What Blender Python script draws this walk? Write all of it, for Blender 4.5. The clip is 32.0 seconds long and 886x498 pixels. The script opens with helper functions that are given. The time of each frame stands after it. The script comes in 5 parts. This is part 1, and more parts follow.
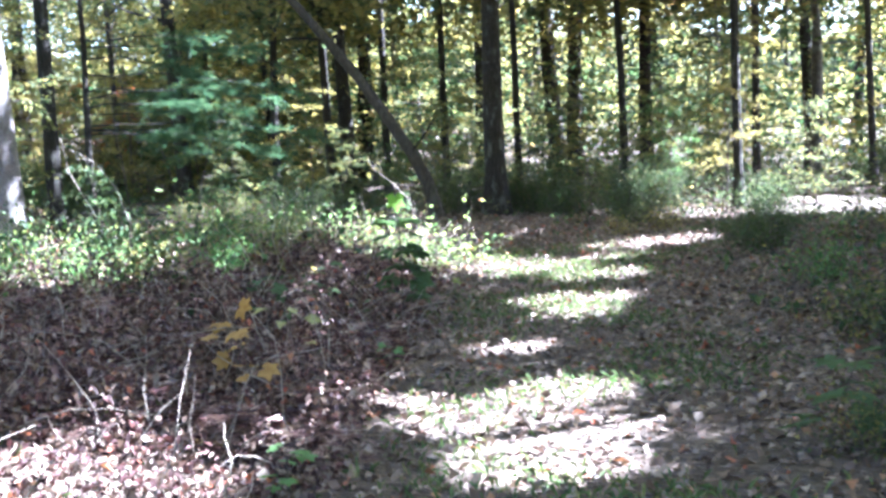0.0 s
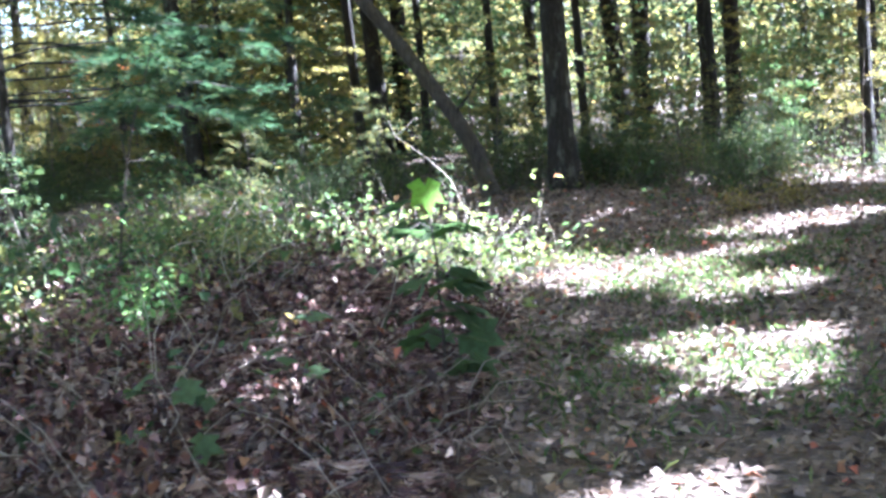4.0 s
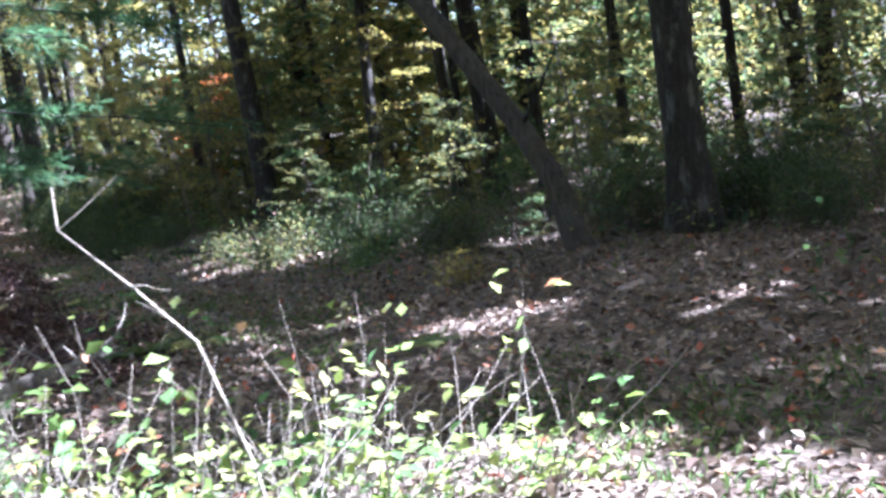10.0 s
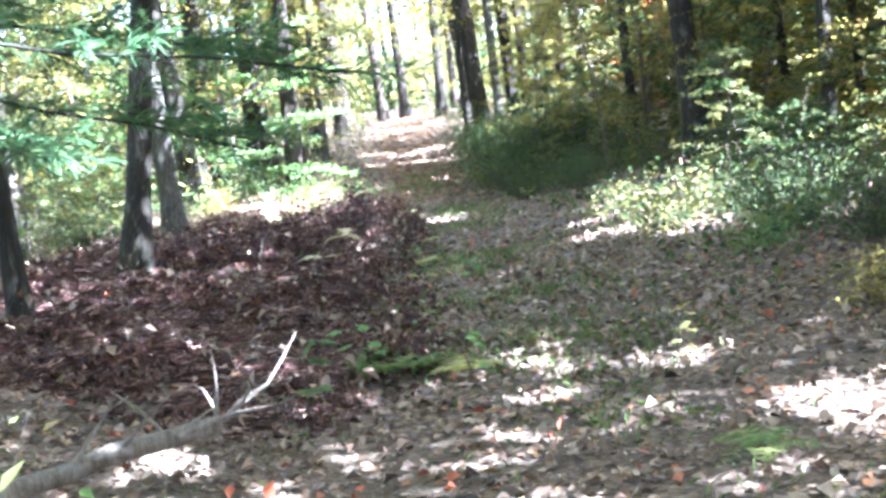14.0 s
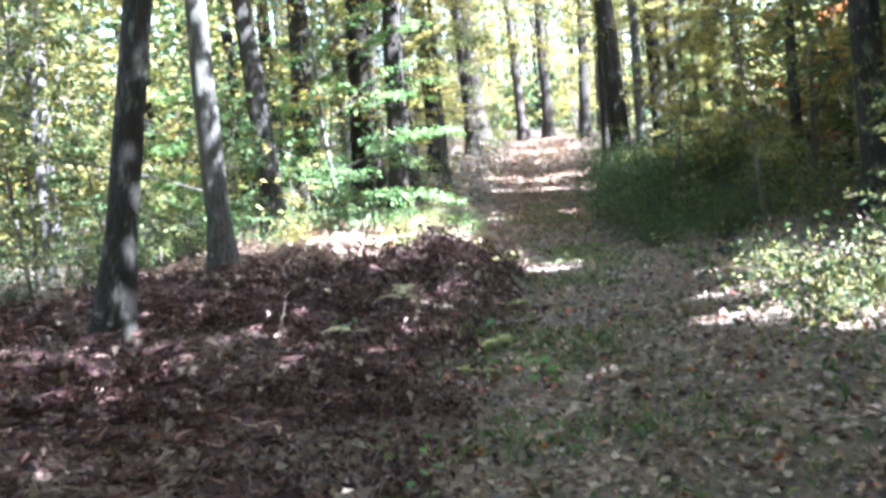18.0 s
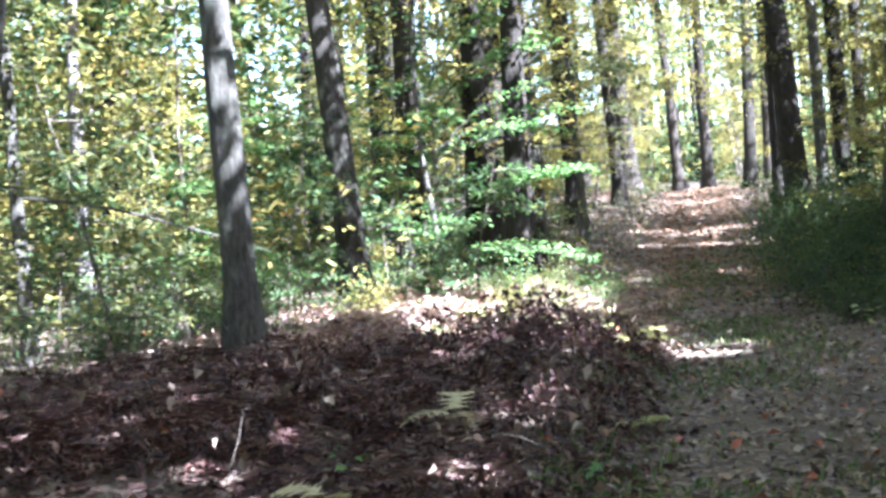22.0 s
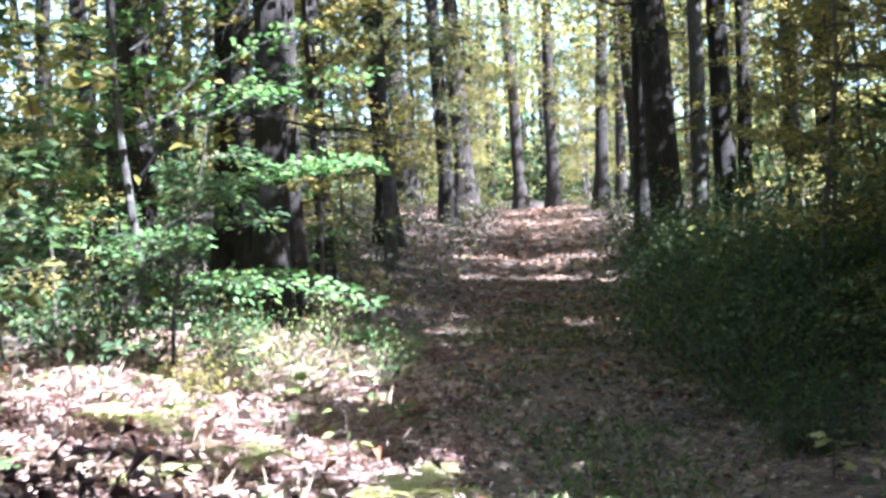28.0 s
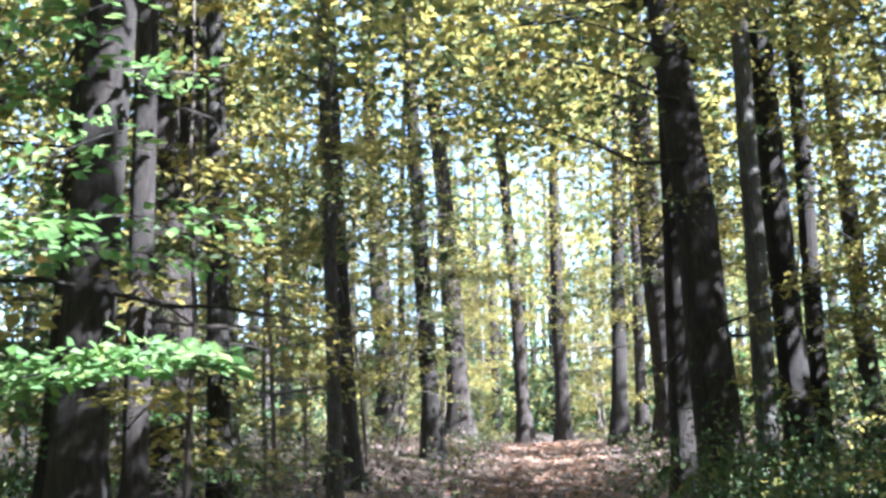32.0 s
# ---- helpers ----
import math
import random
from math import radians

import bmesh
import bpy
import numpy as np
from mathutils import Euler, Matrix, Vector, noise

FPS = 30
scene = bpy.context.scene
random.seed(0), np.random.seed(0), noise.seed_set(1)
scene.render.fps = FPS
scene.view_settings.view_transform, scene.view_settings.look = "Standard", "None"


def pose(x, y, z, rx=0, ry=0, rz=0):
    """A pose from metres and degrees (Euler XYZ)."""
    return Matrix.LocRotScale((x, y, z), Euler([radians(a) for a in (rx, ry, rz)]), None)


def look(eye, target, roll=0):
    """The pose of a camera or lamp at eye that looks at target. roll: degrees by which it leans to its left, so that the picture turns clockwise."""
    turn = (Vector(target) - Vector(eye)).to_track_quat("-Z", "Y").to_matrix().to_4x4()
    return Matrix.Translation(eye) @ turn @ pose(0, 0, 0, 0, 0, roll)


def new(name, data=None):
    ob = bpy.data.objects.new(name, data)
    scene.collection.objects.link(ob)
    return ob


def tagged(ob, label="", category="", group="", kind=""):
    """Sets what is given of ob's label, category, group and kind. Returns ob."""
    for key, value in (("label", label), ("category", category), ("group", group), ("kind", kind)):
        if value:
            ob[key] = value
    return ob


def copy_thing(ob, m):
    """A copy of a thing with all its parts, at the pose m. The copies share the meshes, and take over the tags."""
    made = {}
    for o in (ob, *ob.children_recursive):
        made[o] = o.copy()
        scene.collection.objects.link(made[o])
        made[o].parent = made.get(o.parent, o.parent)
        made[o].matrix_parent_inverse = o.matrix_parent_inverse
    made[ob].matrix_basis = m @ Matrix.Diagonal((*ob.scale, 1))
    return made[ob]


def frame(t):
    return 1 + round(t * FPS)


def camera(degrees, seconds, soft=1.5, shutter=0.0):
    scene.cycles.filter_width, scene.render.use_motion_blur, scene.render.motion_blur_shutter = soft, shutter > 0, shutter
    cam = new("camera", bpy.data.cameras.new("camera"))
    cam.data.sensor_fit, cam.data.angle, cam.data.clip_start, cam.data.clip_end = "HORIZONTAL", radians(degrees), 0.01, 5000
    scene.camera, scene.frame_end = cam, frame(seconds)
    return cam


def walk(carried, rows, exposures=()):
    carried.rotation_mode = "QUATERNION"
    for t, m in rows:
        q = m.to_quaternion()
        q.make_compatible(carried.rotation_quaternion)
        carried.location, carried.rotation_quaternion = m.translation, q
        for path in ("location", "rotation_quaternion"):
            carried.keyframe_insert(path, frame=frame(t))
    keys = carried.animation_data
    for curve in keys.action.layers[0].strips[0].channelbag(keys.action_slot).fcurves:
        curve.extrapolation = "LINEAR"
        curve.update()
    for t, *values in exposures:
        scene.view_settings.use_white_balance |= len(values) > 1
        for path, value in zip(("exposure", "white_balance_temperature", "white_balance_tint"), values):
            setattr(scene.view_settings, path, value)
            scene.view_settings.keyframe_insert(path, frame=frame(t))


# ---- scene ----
cam = camera(42.00, 32.0, soft=3.0, shutter=0.4)


def aim(x, y, z, yaw, pitch, roll):
    """A camera pose: yaw to the left of +y, pitch upwards, in degrees."""
    a, b = radians(yaw), radians(pitch)
    way = Vector((-math.sin(a) * math.cos(b), math.cos(a) * math.cos(b), math.sin(b)))
    return look((x, y, z), Vector((x, y, z)) + way, roll)


PATH = [
    (0, aim(-0.355, -3.753, 1.595, 1.21, -5.16, -2.93)),
    (0.5, aim(-0.349, -3.285, 1.540, 2.21, -4.37, -4.26)),
    (1, aim(-0.348, -2.725, 1.543, 4.38, -4.94, -5.16)),
    (1.5, aim(-0.434, -2.169, 1.550, 5.90, -5.17, -6.42)),
    (2, aim(-0.423, -1.632, 1.533, 6.61, -5.09, -9.82)),
    (2.5, aim(-0.436, -1.102, 1.551, 6.21, -5.31, -5.38)),
    (4.5, aim(-0.555, 1.462, 1.468, 3.60, -7.92, -5.84)),
    (5, aim(-0.426, 2.015, 1.546, 4.23, -9.33, -5.57)),
    (5.5, aim(-0.352, 2.576, 1.494, 3.20, -8.98, -3.89)),
    (6, aim(-0.149, 3.151, 1.425, 1.27, -8.82, -6.65)),
    (6.5, aim(0.090, 3.600, 1.514, 2.39, -9.49, -7.01)),
    (7, aim(0.226, 4.063, 1.539, 3.43, -8.67, -7.46)),
    (7.5, aim(0.328, 4.538, 1.540, 5.11, -8.60, -6.25)),
    (8, aim(0.401, 4.944, 1.549, 9.64, -7.99, -5.60)),
    (8.5, aim(0.406, 5.400, 1.542, 11.41, -6.62, -6.57)),
    (9, aim(0.460, 5.922, 1.499, 14.16, -3.34, -5.68)),
    (9.5, aim(0.494, 6.375, 1.423, 15.39, -3.34, -6.70)),
    (10, aim(0.486, 6.865, 1.451, 13.44, -5.23, -8.52)),
    (10.5, aim(0.521, 7.294, 1.489, 14.02, -6.08, -7.11)),
    (11, aim(0.471, 7.807, 1.504, 17.96, -5.93, -7.28)),
    (11.5, aim(0.477, 8.146, 1.491, 21.25, -4.42, -9.05)),
    (12, aim(0.473, 8.574, 1.507, 26.08, -5.06, -8.66)),
    (12.5, aim(0.419, 8.986, 1.518, 26.11, -6.10, -9.41)),
    (13, aim(0.392, 9.455, 1.502, 31.07, -5.58, -8.52)),
    (13.5, aim(0.340, 9.873, 1.482, 36.07, -4.43, -6.77)),
    (14, aim(0.285, 10.274, 1.507, 37.56, -5.78, -7.69)),
    (14.5, aim(0.114, 10.799, 1.497, 42.35, -5.35, -5.27)),
    (15, aim(-0.135, 11.291, 1.505, 43.39, -5.10, -4.21)),
    (15.5, aim(-0.292, 11.804, 1.516, 43.32, -3.43, -4.45)),
    (17.5, aim(-1.018, 13.102, 1.585, 44.95, -5.48, -5.11)),
    (18, aim(-1.321, 13.449, 1.580, 44.97, -4.13, -5.15)),
    (18.5, aim(-1.619, 13.862, 1.548, 49.33, -1.58, -3.19)),
    (19, aim(-1.999, 14.275, 1.500, 48.39, -2.79, -4.75)),
    (19.5, aim(-2.331, 14.753, 1.473, 50.23, -3.13, -2.99)),
    (20, aim(-2.699, 15.183, 1.428, 49.85, -2.46, -4.09)),
    (20.5, aim(-3.094, 15.622, 1.444, 50.51, -1.91, -4.31)),
    (21, aim(-3.389, 16.086, 1.455, 51.80, -1.40, -3.55)),
    (21.5, aim(-3.765, 16.485, 1.429, 51.91, -1.45, -2.05)),
    (22, aim(-4.117, 16.900, 1.391, 52.46, -0.66, -4.84)),
    (22.5, aim(-4.499, 17.301, 1.403, 52.49, -0.50, -0.50)),
    (23, aim(-4.924, 17.648, 1.400, 50.80, -2.49, -3.35)),
    (23.5, aim(-5.262, 18.096, 1.411, 50.02, -1.98, -2.69)),
    (24, aim(-5.645, 18.481, 1.394, 48.94, -1.28, -1.01)),
    (24.5, aim(-5.958, 18.778, 1.417, 45.41, -2.12, 0.50)),
    (26.5, aim(-6.920, 20.225, 1.371, 47.21, 0.07, -3.10)),
    (27, aim(-7.346, 20.732, 1.403, 43.41, -1.27, -4.12)),
    (27.5, aim(-7.722, 21.284, 1.446, 45.26, -0.20, -3.24)),
    (28, aim(-8.092, 21.780, 1.447, 44.89, -0.48, -2.64)),
    (28.5, aim(-8.462, 22.311, 1.451, 45.36, -0.11, -4.04)),
    (29, aim(-8.923, 22.841, 1.448, 45.52, 0.16, -2.72)),
    (29.5, aim(-9.377, 23.380, 1.450, 42.24, -1.42, -4.95)),
    (30, aim(-9.780, 23.889, 1.478, 42.97, -1.27, -3.22)),
    (30.5, aim(-10.223, 24.377, 1.517, 42.57, -3.39, -3.66)),
    (31, aim(-10.587, 24.884, 1.597, 42.89, -0.01, -4.42)),
    (31.5, aim(-10.894, 25.290, 1.598, 44.73, 8.24, -0.97)),
    (32, aim(-11.226, 25.755, 1.584, 45.10, 10.93, -1.61)),
]
EXPOSURES = [(0.0, 4.4, 5100, 16), (5.0, 4.2, 5100, 18), (7.0, 3.65, 5100, 21), (8.0, 3.15, 5100, 23), (9.0, 3.3, 5100, 21), (10.0, 3.75, 5100, 19), (11.5, 4.5, 5150, 14), (13.0, 5.22, 5200, 12), (16.0, 4.97, 5200, 12), (18.0, 4.6, 5250, 12), (20.0, 4.35, 5250, 12), (24.0, 3.95, 5300, 12), (28.0, 3.55, 5250, 16), (30.0, 3.95, 5250, 13), (31.0, 4.0, 5300, 13), (32.0, 3.45, 5400, 13)]
walk(cam, PATH, EXPOSURES)

# ---- light ----
SUN_AZ, SUN_EL = radians(18), radians(42)      # azimuth from +x towards +y
SUN_WAY = Vector((math.cos(SUN_AZ) * math.cos(SUN_EL), math.sin(SUN_AZ) * math.cos(SUN_EL), math.sin(SUN_EL)))
world = bpy.data.worlds.new("sky")
scene.world = world
world.use_nodes = True
wn = world.node_tree.nodes
sky = wn.new("ShaderNodeTexSky")
sky.sky_type = "NISHITA"
sky.sun_disc = False
sky.sun_elevation = SUN_EL
sky.sun_rotation = math.pi / 2 - SUN_AZ
sky.air_density, sky.dust_density = 1.0, 2.0
wn["Background"].inputs["Strength"].default_value = 0.07
world.node_tree.links.new(sky.outputs[0], wn["Background"].inputs["Color"])
sun = new("sun", bpy.data.lights.new("sun", "SUN"))
sun.data.energy, sun.data.angle, sun.data.color = 5.0, radians(0.5), (1.0, 0.96, 0.9)
sun.matrix_world = look(SUN_WAY * 60, (0, 0, 0))

RNG = np.random.default_rng(11)


# ---- materials ----
def nodes_of(name):
    m = bpy.data.materials.new(name)
    m.use_nodes = True
    return m, m.node_tree.nodes, m.node_tree.links, m.node_tree.nodes["Principled BSDF"]


def ramp(nodes, stops, smooth=True):
    r = nodes.new("ShaderNodeValToRGB")
    while len(r.color_ramp.elements) < len(stops):
        r.color_ramp.elements.new(0.5)
    for e, (at, c) in zip(r.color_ramp.elements, stops):
        e.position, e.color = at, (*c, 1)
    r.color_ramp.interpolation = "LINEAR" if smooth else "CONSTANT"
    return r


def noise_node(nodes, links, scale, detail=6, rough=0.6, coords="Object", stretch=(1, 1, 1)):
    tc = nodes.new("ShaderNodeTexCoord")
    mp = nodes.new("ShaderNodeMapping")
    mp.inputs["Scale"].default_value = stretch
    nz = nodes.new("ShaderNodeTexNoise")
    nz.inputs["Scale"].default_value, nz.inputs["Detail"].default_value, nz.inputs["Roughness"].default_value = scale, detail, rough
    links.new(tc.outputs[coords], mp.inputs[0])
    links.new(mp.outputs[0], nz.inputs["Vector"])
    return nz


def mixed(nodes, links, a, b, fac, mode="MIX"):
    mx = nodes.new("ShaderNodeMix")
    mx.data_type, mx.blend_type = "RGBA", mode
    for sock, v in ((mx.inputs["Factor"], fac), (mx.inputs["A"], a), (mx.inputs["B"], b)):
        if hasattr(v, "is_linked"):
            links.new(v, sock)
        elif isinstance(v, tuple):
            sock.default_value = (*v, 1)
        else:
            sock.default_value = v
    return mx.outputs["Result"]


def bump(nodes, links, bsdf, height, strength, distance):
    b = nodes.new("ShaderNodeBump")
    b.inputs["Strength"].default_value, b.inputs["Distance"].default_value = strength, distance
    links.new(height, b.inputs["Height"])
    links.new(b.outputs[0], bsdf.inputs["Normal"])


def bark(name, dark, mid, pale, lichen_dapple, stretch=0.16):
    m, n, l, b = nodes_of(name)
    ridges = noise_node(n, l, 26, 9, 0.78, stretch=(1, 1, stretch * 0.55))
    cr = ramp(n, [(0.36, dark), (0.5, mid), (0.68, pale)])
    l.new(ridges.outputs["Fac"], cr.inputs[0])
    # pale patches: lichen, and sun dapples painted into the bark colour
    big = noise_node(n, l, 4.5, 7, 0.7, stretch=(1, 1, 0.55))
    patch = ramp(n, [(0.54, (0, 0, 0)), (0.64, (1, 1, 1))])
    l.new(big.outputs["Fac"], patch.inputs[0])
    col = mixed(n, l, cr.outputs[0], lichen_dapple, patch.outputs[0])
    info = n.new("ShaderNodeObjectInfo")
    tone = n.new("ShaderNodeMapRange")
    tone.inputs["To Min"].default_value, tone.inputs["To Max"].default_value = 0.7, 1.25
    l.new(info.outputs["Random"], tone.inputs["Value"])
    hsv = n.new("ShaderNodeHueSaturation")
    l.new(tone.outputs[0], hsv.inputs["Value"])
    l.new(col, hsv.inputs["Color"])
    l.new(hsv.outputs[0], b.inputs["Base Color"])
    b.inputs["Roughness"].default_value = 0.9
    bump(n, l, b, ridges.outputs["Fac"], 1.0, 0.05)
    return m


def leaf_material(name, stops, through_light=0.45, gloss=0.72):
    """Thin leaves: each island its own tone, part of the light comes through."""
    m, n, l, b = nodes_of(name)
    geo = n.new("ShaderNodeNewGeometry")
    cr = ramp(n, stops)
    l.new(geo.outputs["Random Per Island"], cr.inputs[0])
    nz = noise_node(n, l, 30, 3, 0.6)
    spots = ramp(n, [(0.35, (0.72, 0.66, 0.55)), (0.6, (1, 1, 1))])
    l.new(nz.outputs["Fac"], spots.inputs[0])
    col = mixed(n, l, cr.outputs[0], spots.outputs[0], 1.0, "MULTIPLY")
    l.new(col, b.inputs["Base Color"])
    b.inputs["Roughness"].default_value = gloss
    tr = n.new("ShaderNodeBsdfTranslucent")
    l.new(mixed(n, l, col, (1.0, 1.0, 0.5), 0.2, "MULTIPLY"), tr.inputs["Color"])
    mx = n.new("ShaderNodeMixShader")
    mx.inputs[0].default_value = through_light
    l.new(b.outputs[0], mx.inputs[1])
    l.new(tr.outputs[0], mx.inputs[2])
    l.new(mx.outputs[0], n["Material Output"].inputs["Surface"])
    return m


# last colour raised on the dark bark to imitate mottled sunlight
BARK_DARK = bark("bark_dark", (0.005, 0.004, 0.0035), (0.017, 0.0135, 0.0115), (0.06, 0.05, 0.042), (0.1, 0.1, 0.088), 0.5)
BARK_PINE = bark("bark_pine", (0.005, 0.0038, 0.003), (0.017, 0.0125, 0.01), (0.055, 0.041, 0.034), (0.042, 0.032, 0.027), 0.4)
BARK_GREY = bark("bark_grey", (0.03, 0.027, 0.024), (0.085, 0.077, 0.07), (0.17, 0.16, 0.145), (0.15, 0.155, 0.135), 0.5)
BARK_LEAN = bark("bark_leaning", (0.025, 0.02, 0.017), (0.07, 0.058, 0.049), (0.13, 0.112, 0.098), (0.1, 0.095, 0.08))
BARK_PALE = bark("bark_pale", (0.1, 0.09, 0.09), (0.2, 0.18, 0.185), (0.31, 0.29, 0.3), (0.22, 0.22, 0.2), 1.4)
DEAD_WOOD = bark("dead_wood", (0.1, 0.085, 0.075), (0.24, 0.21, 0.19), (0.42, 0.39, 0.36), (0.32, 0.3, 0.28), 0.5)
TWIG = bark("twig_bark", (0.05, 0.04, 0.033), (0.11, 0.09, 0.075), (0.2, 0.17, 0.15), (0.15, 0.14, 0.12))
TWIG_PALE = bark("twig_pale", (0.2, 0.17, 0.14), (0.36, 0.31, 0.26), (0.5, 0.45, 0.4), (0.4, 0.36, 0.3))
L_GREEN = leaf_material("leaf_green", [(0.0, (0.04, 0.082, 0.04)), (0.45, (0.075, 0.14, 0.06)), (0.8, (0.12, 0.19, 0.075)), (1.0, (0.23, 0.25, 0.1))], 0.5)
L_BRIGHT = leaf_material("leaf_bright_green", [(0.0, (0.1, 0.21, 0.08)), (0.6, (0.17, 0.31, 0.115)), (1.0, (0.27, 0.38, 0.15))], 0.55)
L_MIXED = leaf_material("leaf_yellow_green", [(0.0, (0.06, 0.1, 0.05)), (0.4, (0.12, 0.16, 0.08)), (0.75, (0.25, 0.26, 0.1)), (1.0, (0.4, 0.34, 0.13))], 0.6)
L_GOLD = leaf_material("leaf_gold", [(0.0, (0.15, 0.165, 0.06)), (0.35, (0.28, 0.26, 0.085)), (0.75, (0.4, 0.36, 0.12)), (0.95, (0.48, 0.4, 0.15)), (1.0, (0.48, 0.29, 0.13))], 0.62)
L_WEED = leaf_material("leaf_weed", [(0.0, (0.18, 0.28, 0.08)), (0.5, (0.31, 0.41, 0.13)), (0.9, (0.46, 0.51, 0.22)), (0.94, (0.46, 0.38, 0.24)), (1.0, (0.5, 0.17, 0.1))], 0.5)
L_GLOW = leaf_material("leaf_glowing", [(0.0, (0.22, 0.5, 0.05)), (1.0, (0.3, 0.56, 0.06))], 0.6)
L_TAWNY = leaf_material("leaf_tawny", [(0.0, (0.34, 0.22, 0.08)), (0.5, (0.42, 0.3, 0.09)), (0.8, (0.4, 0.16, 0.06)), (1.0, (0.3, 0.14, 0.09))], 0.45)
L_ORANGE = leaf_material("leaf_orange", [(0.0, (0.5, 0.26, 0.08)), (0.5, (0.55, 0.2, 0.06)), (1.0, (0.5, 0.13, 0.05))])
L_SHRUB = leaf_material("leaf_shrub_grey_green", [(0.0, (0.04, 0.072, 0.036)), (0.6, (0.075, 0.125, 0.052)), (1.0, (0.14, 0.175, 0.07))], 0.45, 0.85)
L_NEEDLE = leaf_material("needle_green", [(0.0, (0.05, 0.115, 0.06)), (0.6, (0.085, 0.18, 0.1)), (1.0, (0.14, 0.22, 0.11))], 0.45)
L_LITTER = leaf_material("leaf_litter", [(0.0, (0.065, 0.042, 0.034)), (0.3, (0.15, 0.103, 0.086)), (0.65, (0.25, 0.19, 0.163)), (0.9, (0.37, 0.305, 0.272)), (0.955, (0.3, 0.17, 0.09)), (1.0, (0.42, 0.11, 0.07))], 0.15, 0.6)
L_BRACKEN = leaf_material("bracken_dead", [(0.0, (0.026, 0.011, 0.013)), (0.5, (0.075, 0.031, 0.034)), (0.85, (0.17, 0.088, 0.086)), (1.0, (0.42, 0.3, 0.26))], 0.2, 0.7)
# pale copy of the bracken, with sunlight put into its colour
L_BRACKEN_LIT = leaf_material("bracken_sunlit", [(0.0, (0.2, 0.115, 0.11)), (0.5, (0.4, 0.27, 0.25)), (1.0, (0.6, 0.48, 0.43))], 0.25, 0.7)
L_FERN = leaf_material("fern_fading", [(0.0, (0.3, 0.34, 0.13)), (0.6, (0.42, 0.43, 0.2)), (1.0, (0.55, 0.52, 0.3))], 0.45)
L_FERN_PALE = leaf_material("fern_bleached", [(0.0, (0.5, 0.46, 0.3)), (1.0, (0.62, 0.58, 0.42))], 0.35)
L_STRAW = leaf_material("straw_dry", [(0.0, (0.3, 0.2, 0.15)), (0.5, (0.48, 0.37, 0.29)), (1.0, (0.62, 0.54, 0.44))], 0.3, 0.7)
L_GRASS = leaf_material("grass_blades", [(0.0, (0.07, 0.125, 0.045)), (0.5, (0.125, 0.2, 0.07)), (0.85, (0.21, 0.26, 0.11)), (1.0, (0.34, 0.3, 0.2))], 0.4)
L_NEEDLE_DEAD = leaf_material("fallen_needles", [(0.0, (0.15, 0.075, 0.045)), (0.6, (0.3, 0.165, 0.1)), (1.0, (0.5, 0.32, 0.21))], 0.1, 0.7)


# ---- the lie of the land ----
TRAIL_A = np.array([(0.4, -40), (0.4, -10), (0.4, 0.9), (0.5, 6), (0.8, 10.4), (2.0, 13.1), (4.4, 15.5), (8.4, 19), (20, 25), (60, 42)], float)
TRAIL_B = np.array([(0.6, 9.5), (-0.6, 12.5), (-4.4, 17.1), (-9.7, 23.6), (-16.6, 32.2), (-23.1, 39.8), (-32, 50.5), (-42, 63), (-48, 71)], float)


def far_from(line, x, y):
    """Distance to a polyline, and on which side (+: to its left)."""
    best, side = np.full(np.shape(x), 1e9), np.zeros(np.shape(x))
    for (ax, ay), (bx, by) in zip(line[:-1], line[1:]):
        ex, ey = bx - ax, by - ay
        u = np.clip(((x - ax) * ex + (y - ay) * ey) / (ex * ex + ey * ey), 0, 1)
        d = np.hypot(x - ax - u * ex, y - ay - u * ey)
        s = np.sign(ex * (y - ay) - ey * (x - ax))
        side = np.where(d < best, s, side)
        best = np.minimum(best, d)
    return best, side


def step(a, b, v):
    k = np.clip((v - a) / (b - a), 0, 1)
    return k * k * (3 - 2 * k)


def wave(x, y, s, k):
    return np.sin(x * s + 1.7 * k + 1.3 * np.sin(y * s * 0.73 + k)) * np.cos(y * s * 0.91 + 0.6 * k + 1.1 * np.sin(x * s * 0.57 - k))


def land(x, y):
    x, y = np.asarray(x, float), np.asarray(y, float)
    s = -0.655 * (x + 10.5) + 0.755 * (y - 24.5)
    z = 0.75 * step(2, 20, s) + 1.55 * step(12, 36, s) + 0.95 * step(38, 75, s)
    da, _ = far_from(TRAIL_A, x, y)
    db, sb = far_from(TRAIL_B, x, y)
    d = np.minimum(da, db)
    between = step(12, 15.5, y) * step(-8, -4, x)
    left = np.where(sb > 0, 0.78, 0.55)
    z = z + (0.5 * (1 - 0.5 * between)) * left * step(0.9, 4.0, d) + 0.35 * left * step(5, 14, d) * (1 - between)
    z = z + 0.25 * wave(x, y, 0.23, 1) * step(4, 14, d) + 0.05 * wave(x, y, 1.1, 2) * step(0.6, 3, d) + 0.02 * wave(x, y, 2.7, 3)
    heap = np.exp(-(((x + 11.0) * 0.8 - (y - 23.1) * 0.6) / 1.5) ** 2 - (((x + 11.0) * 0.6 + (y - 23.1) * 0.8) / 1.1) ** 2)
    z = z + 0.44 * heap * step(0.25, 0.6, db)
    z = z + 0.34 * np.exp(-((x + 2.1) / 0.95) ** 2 - ((y - 8.1) / 1.7) ** 2)
    return z


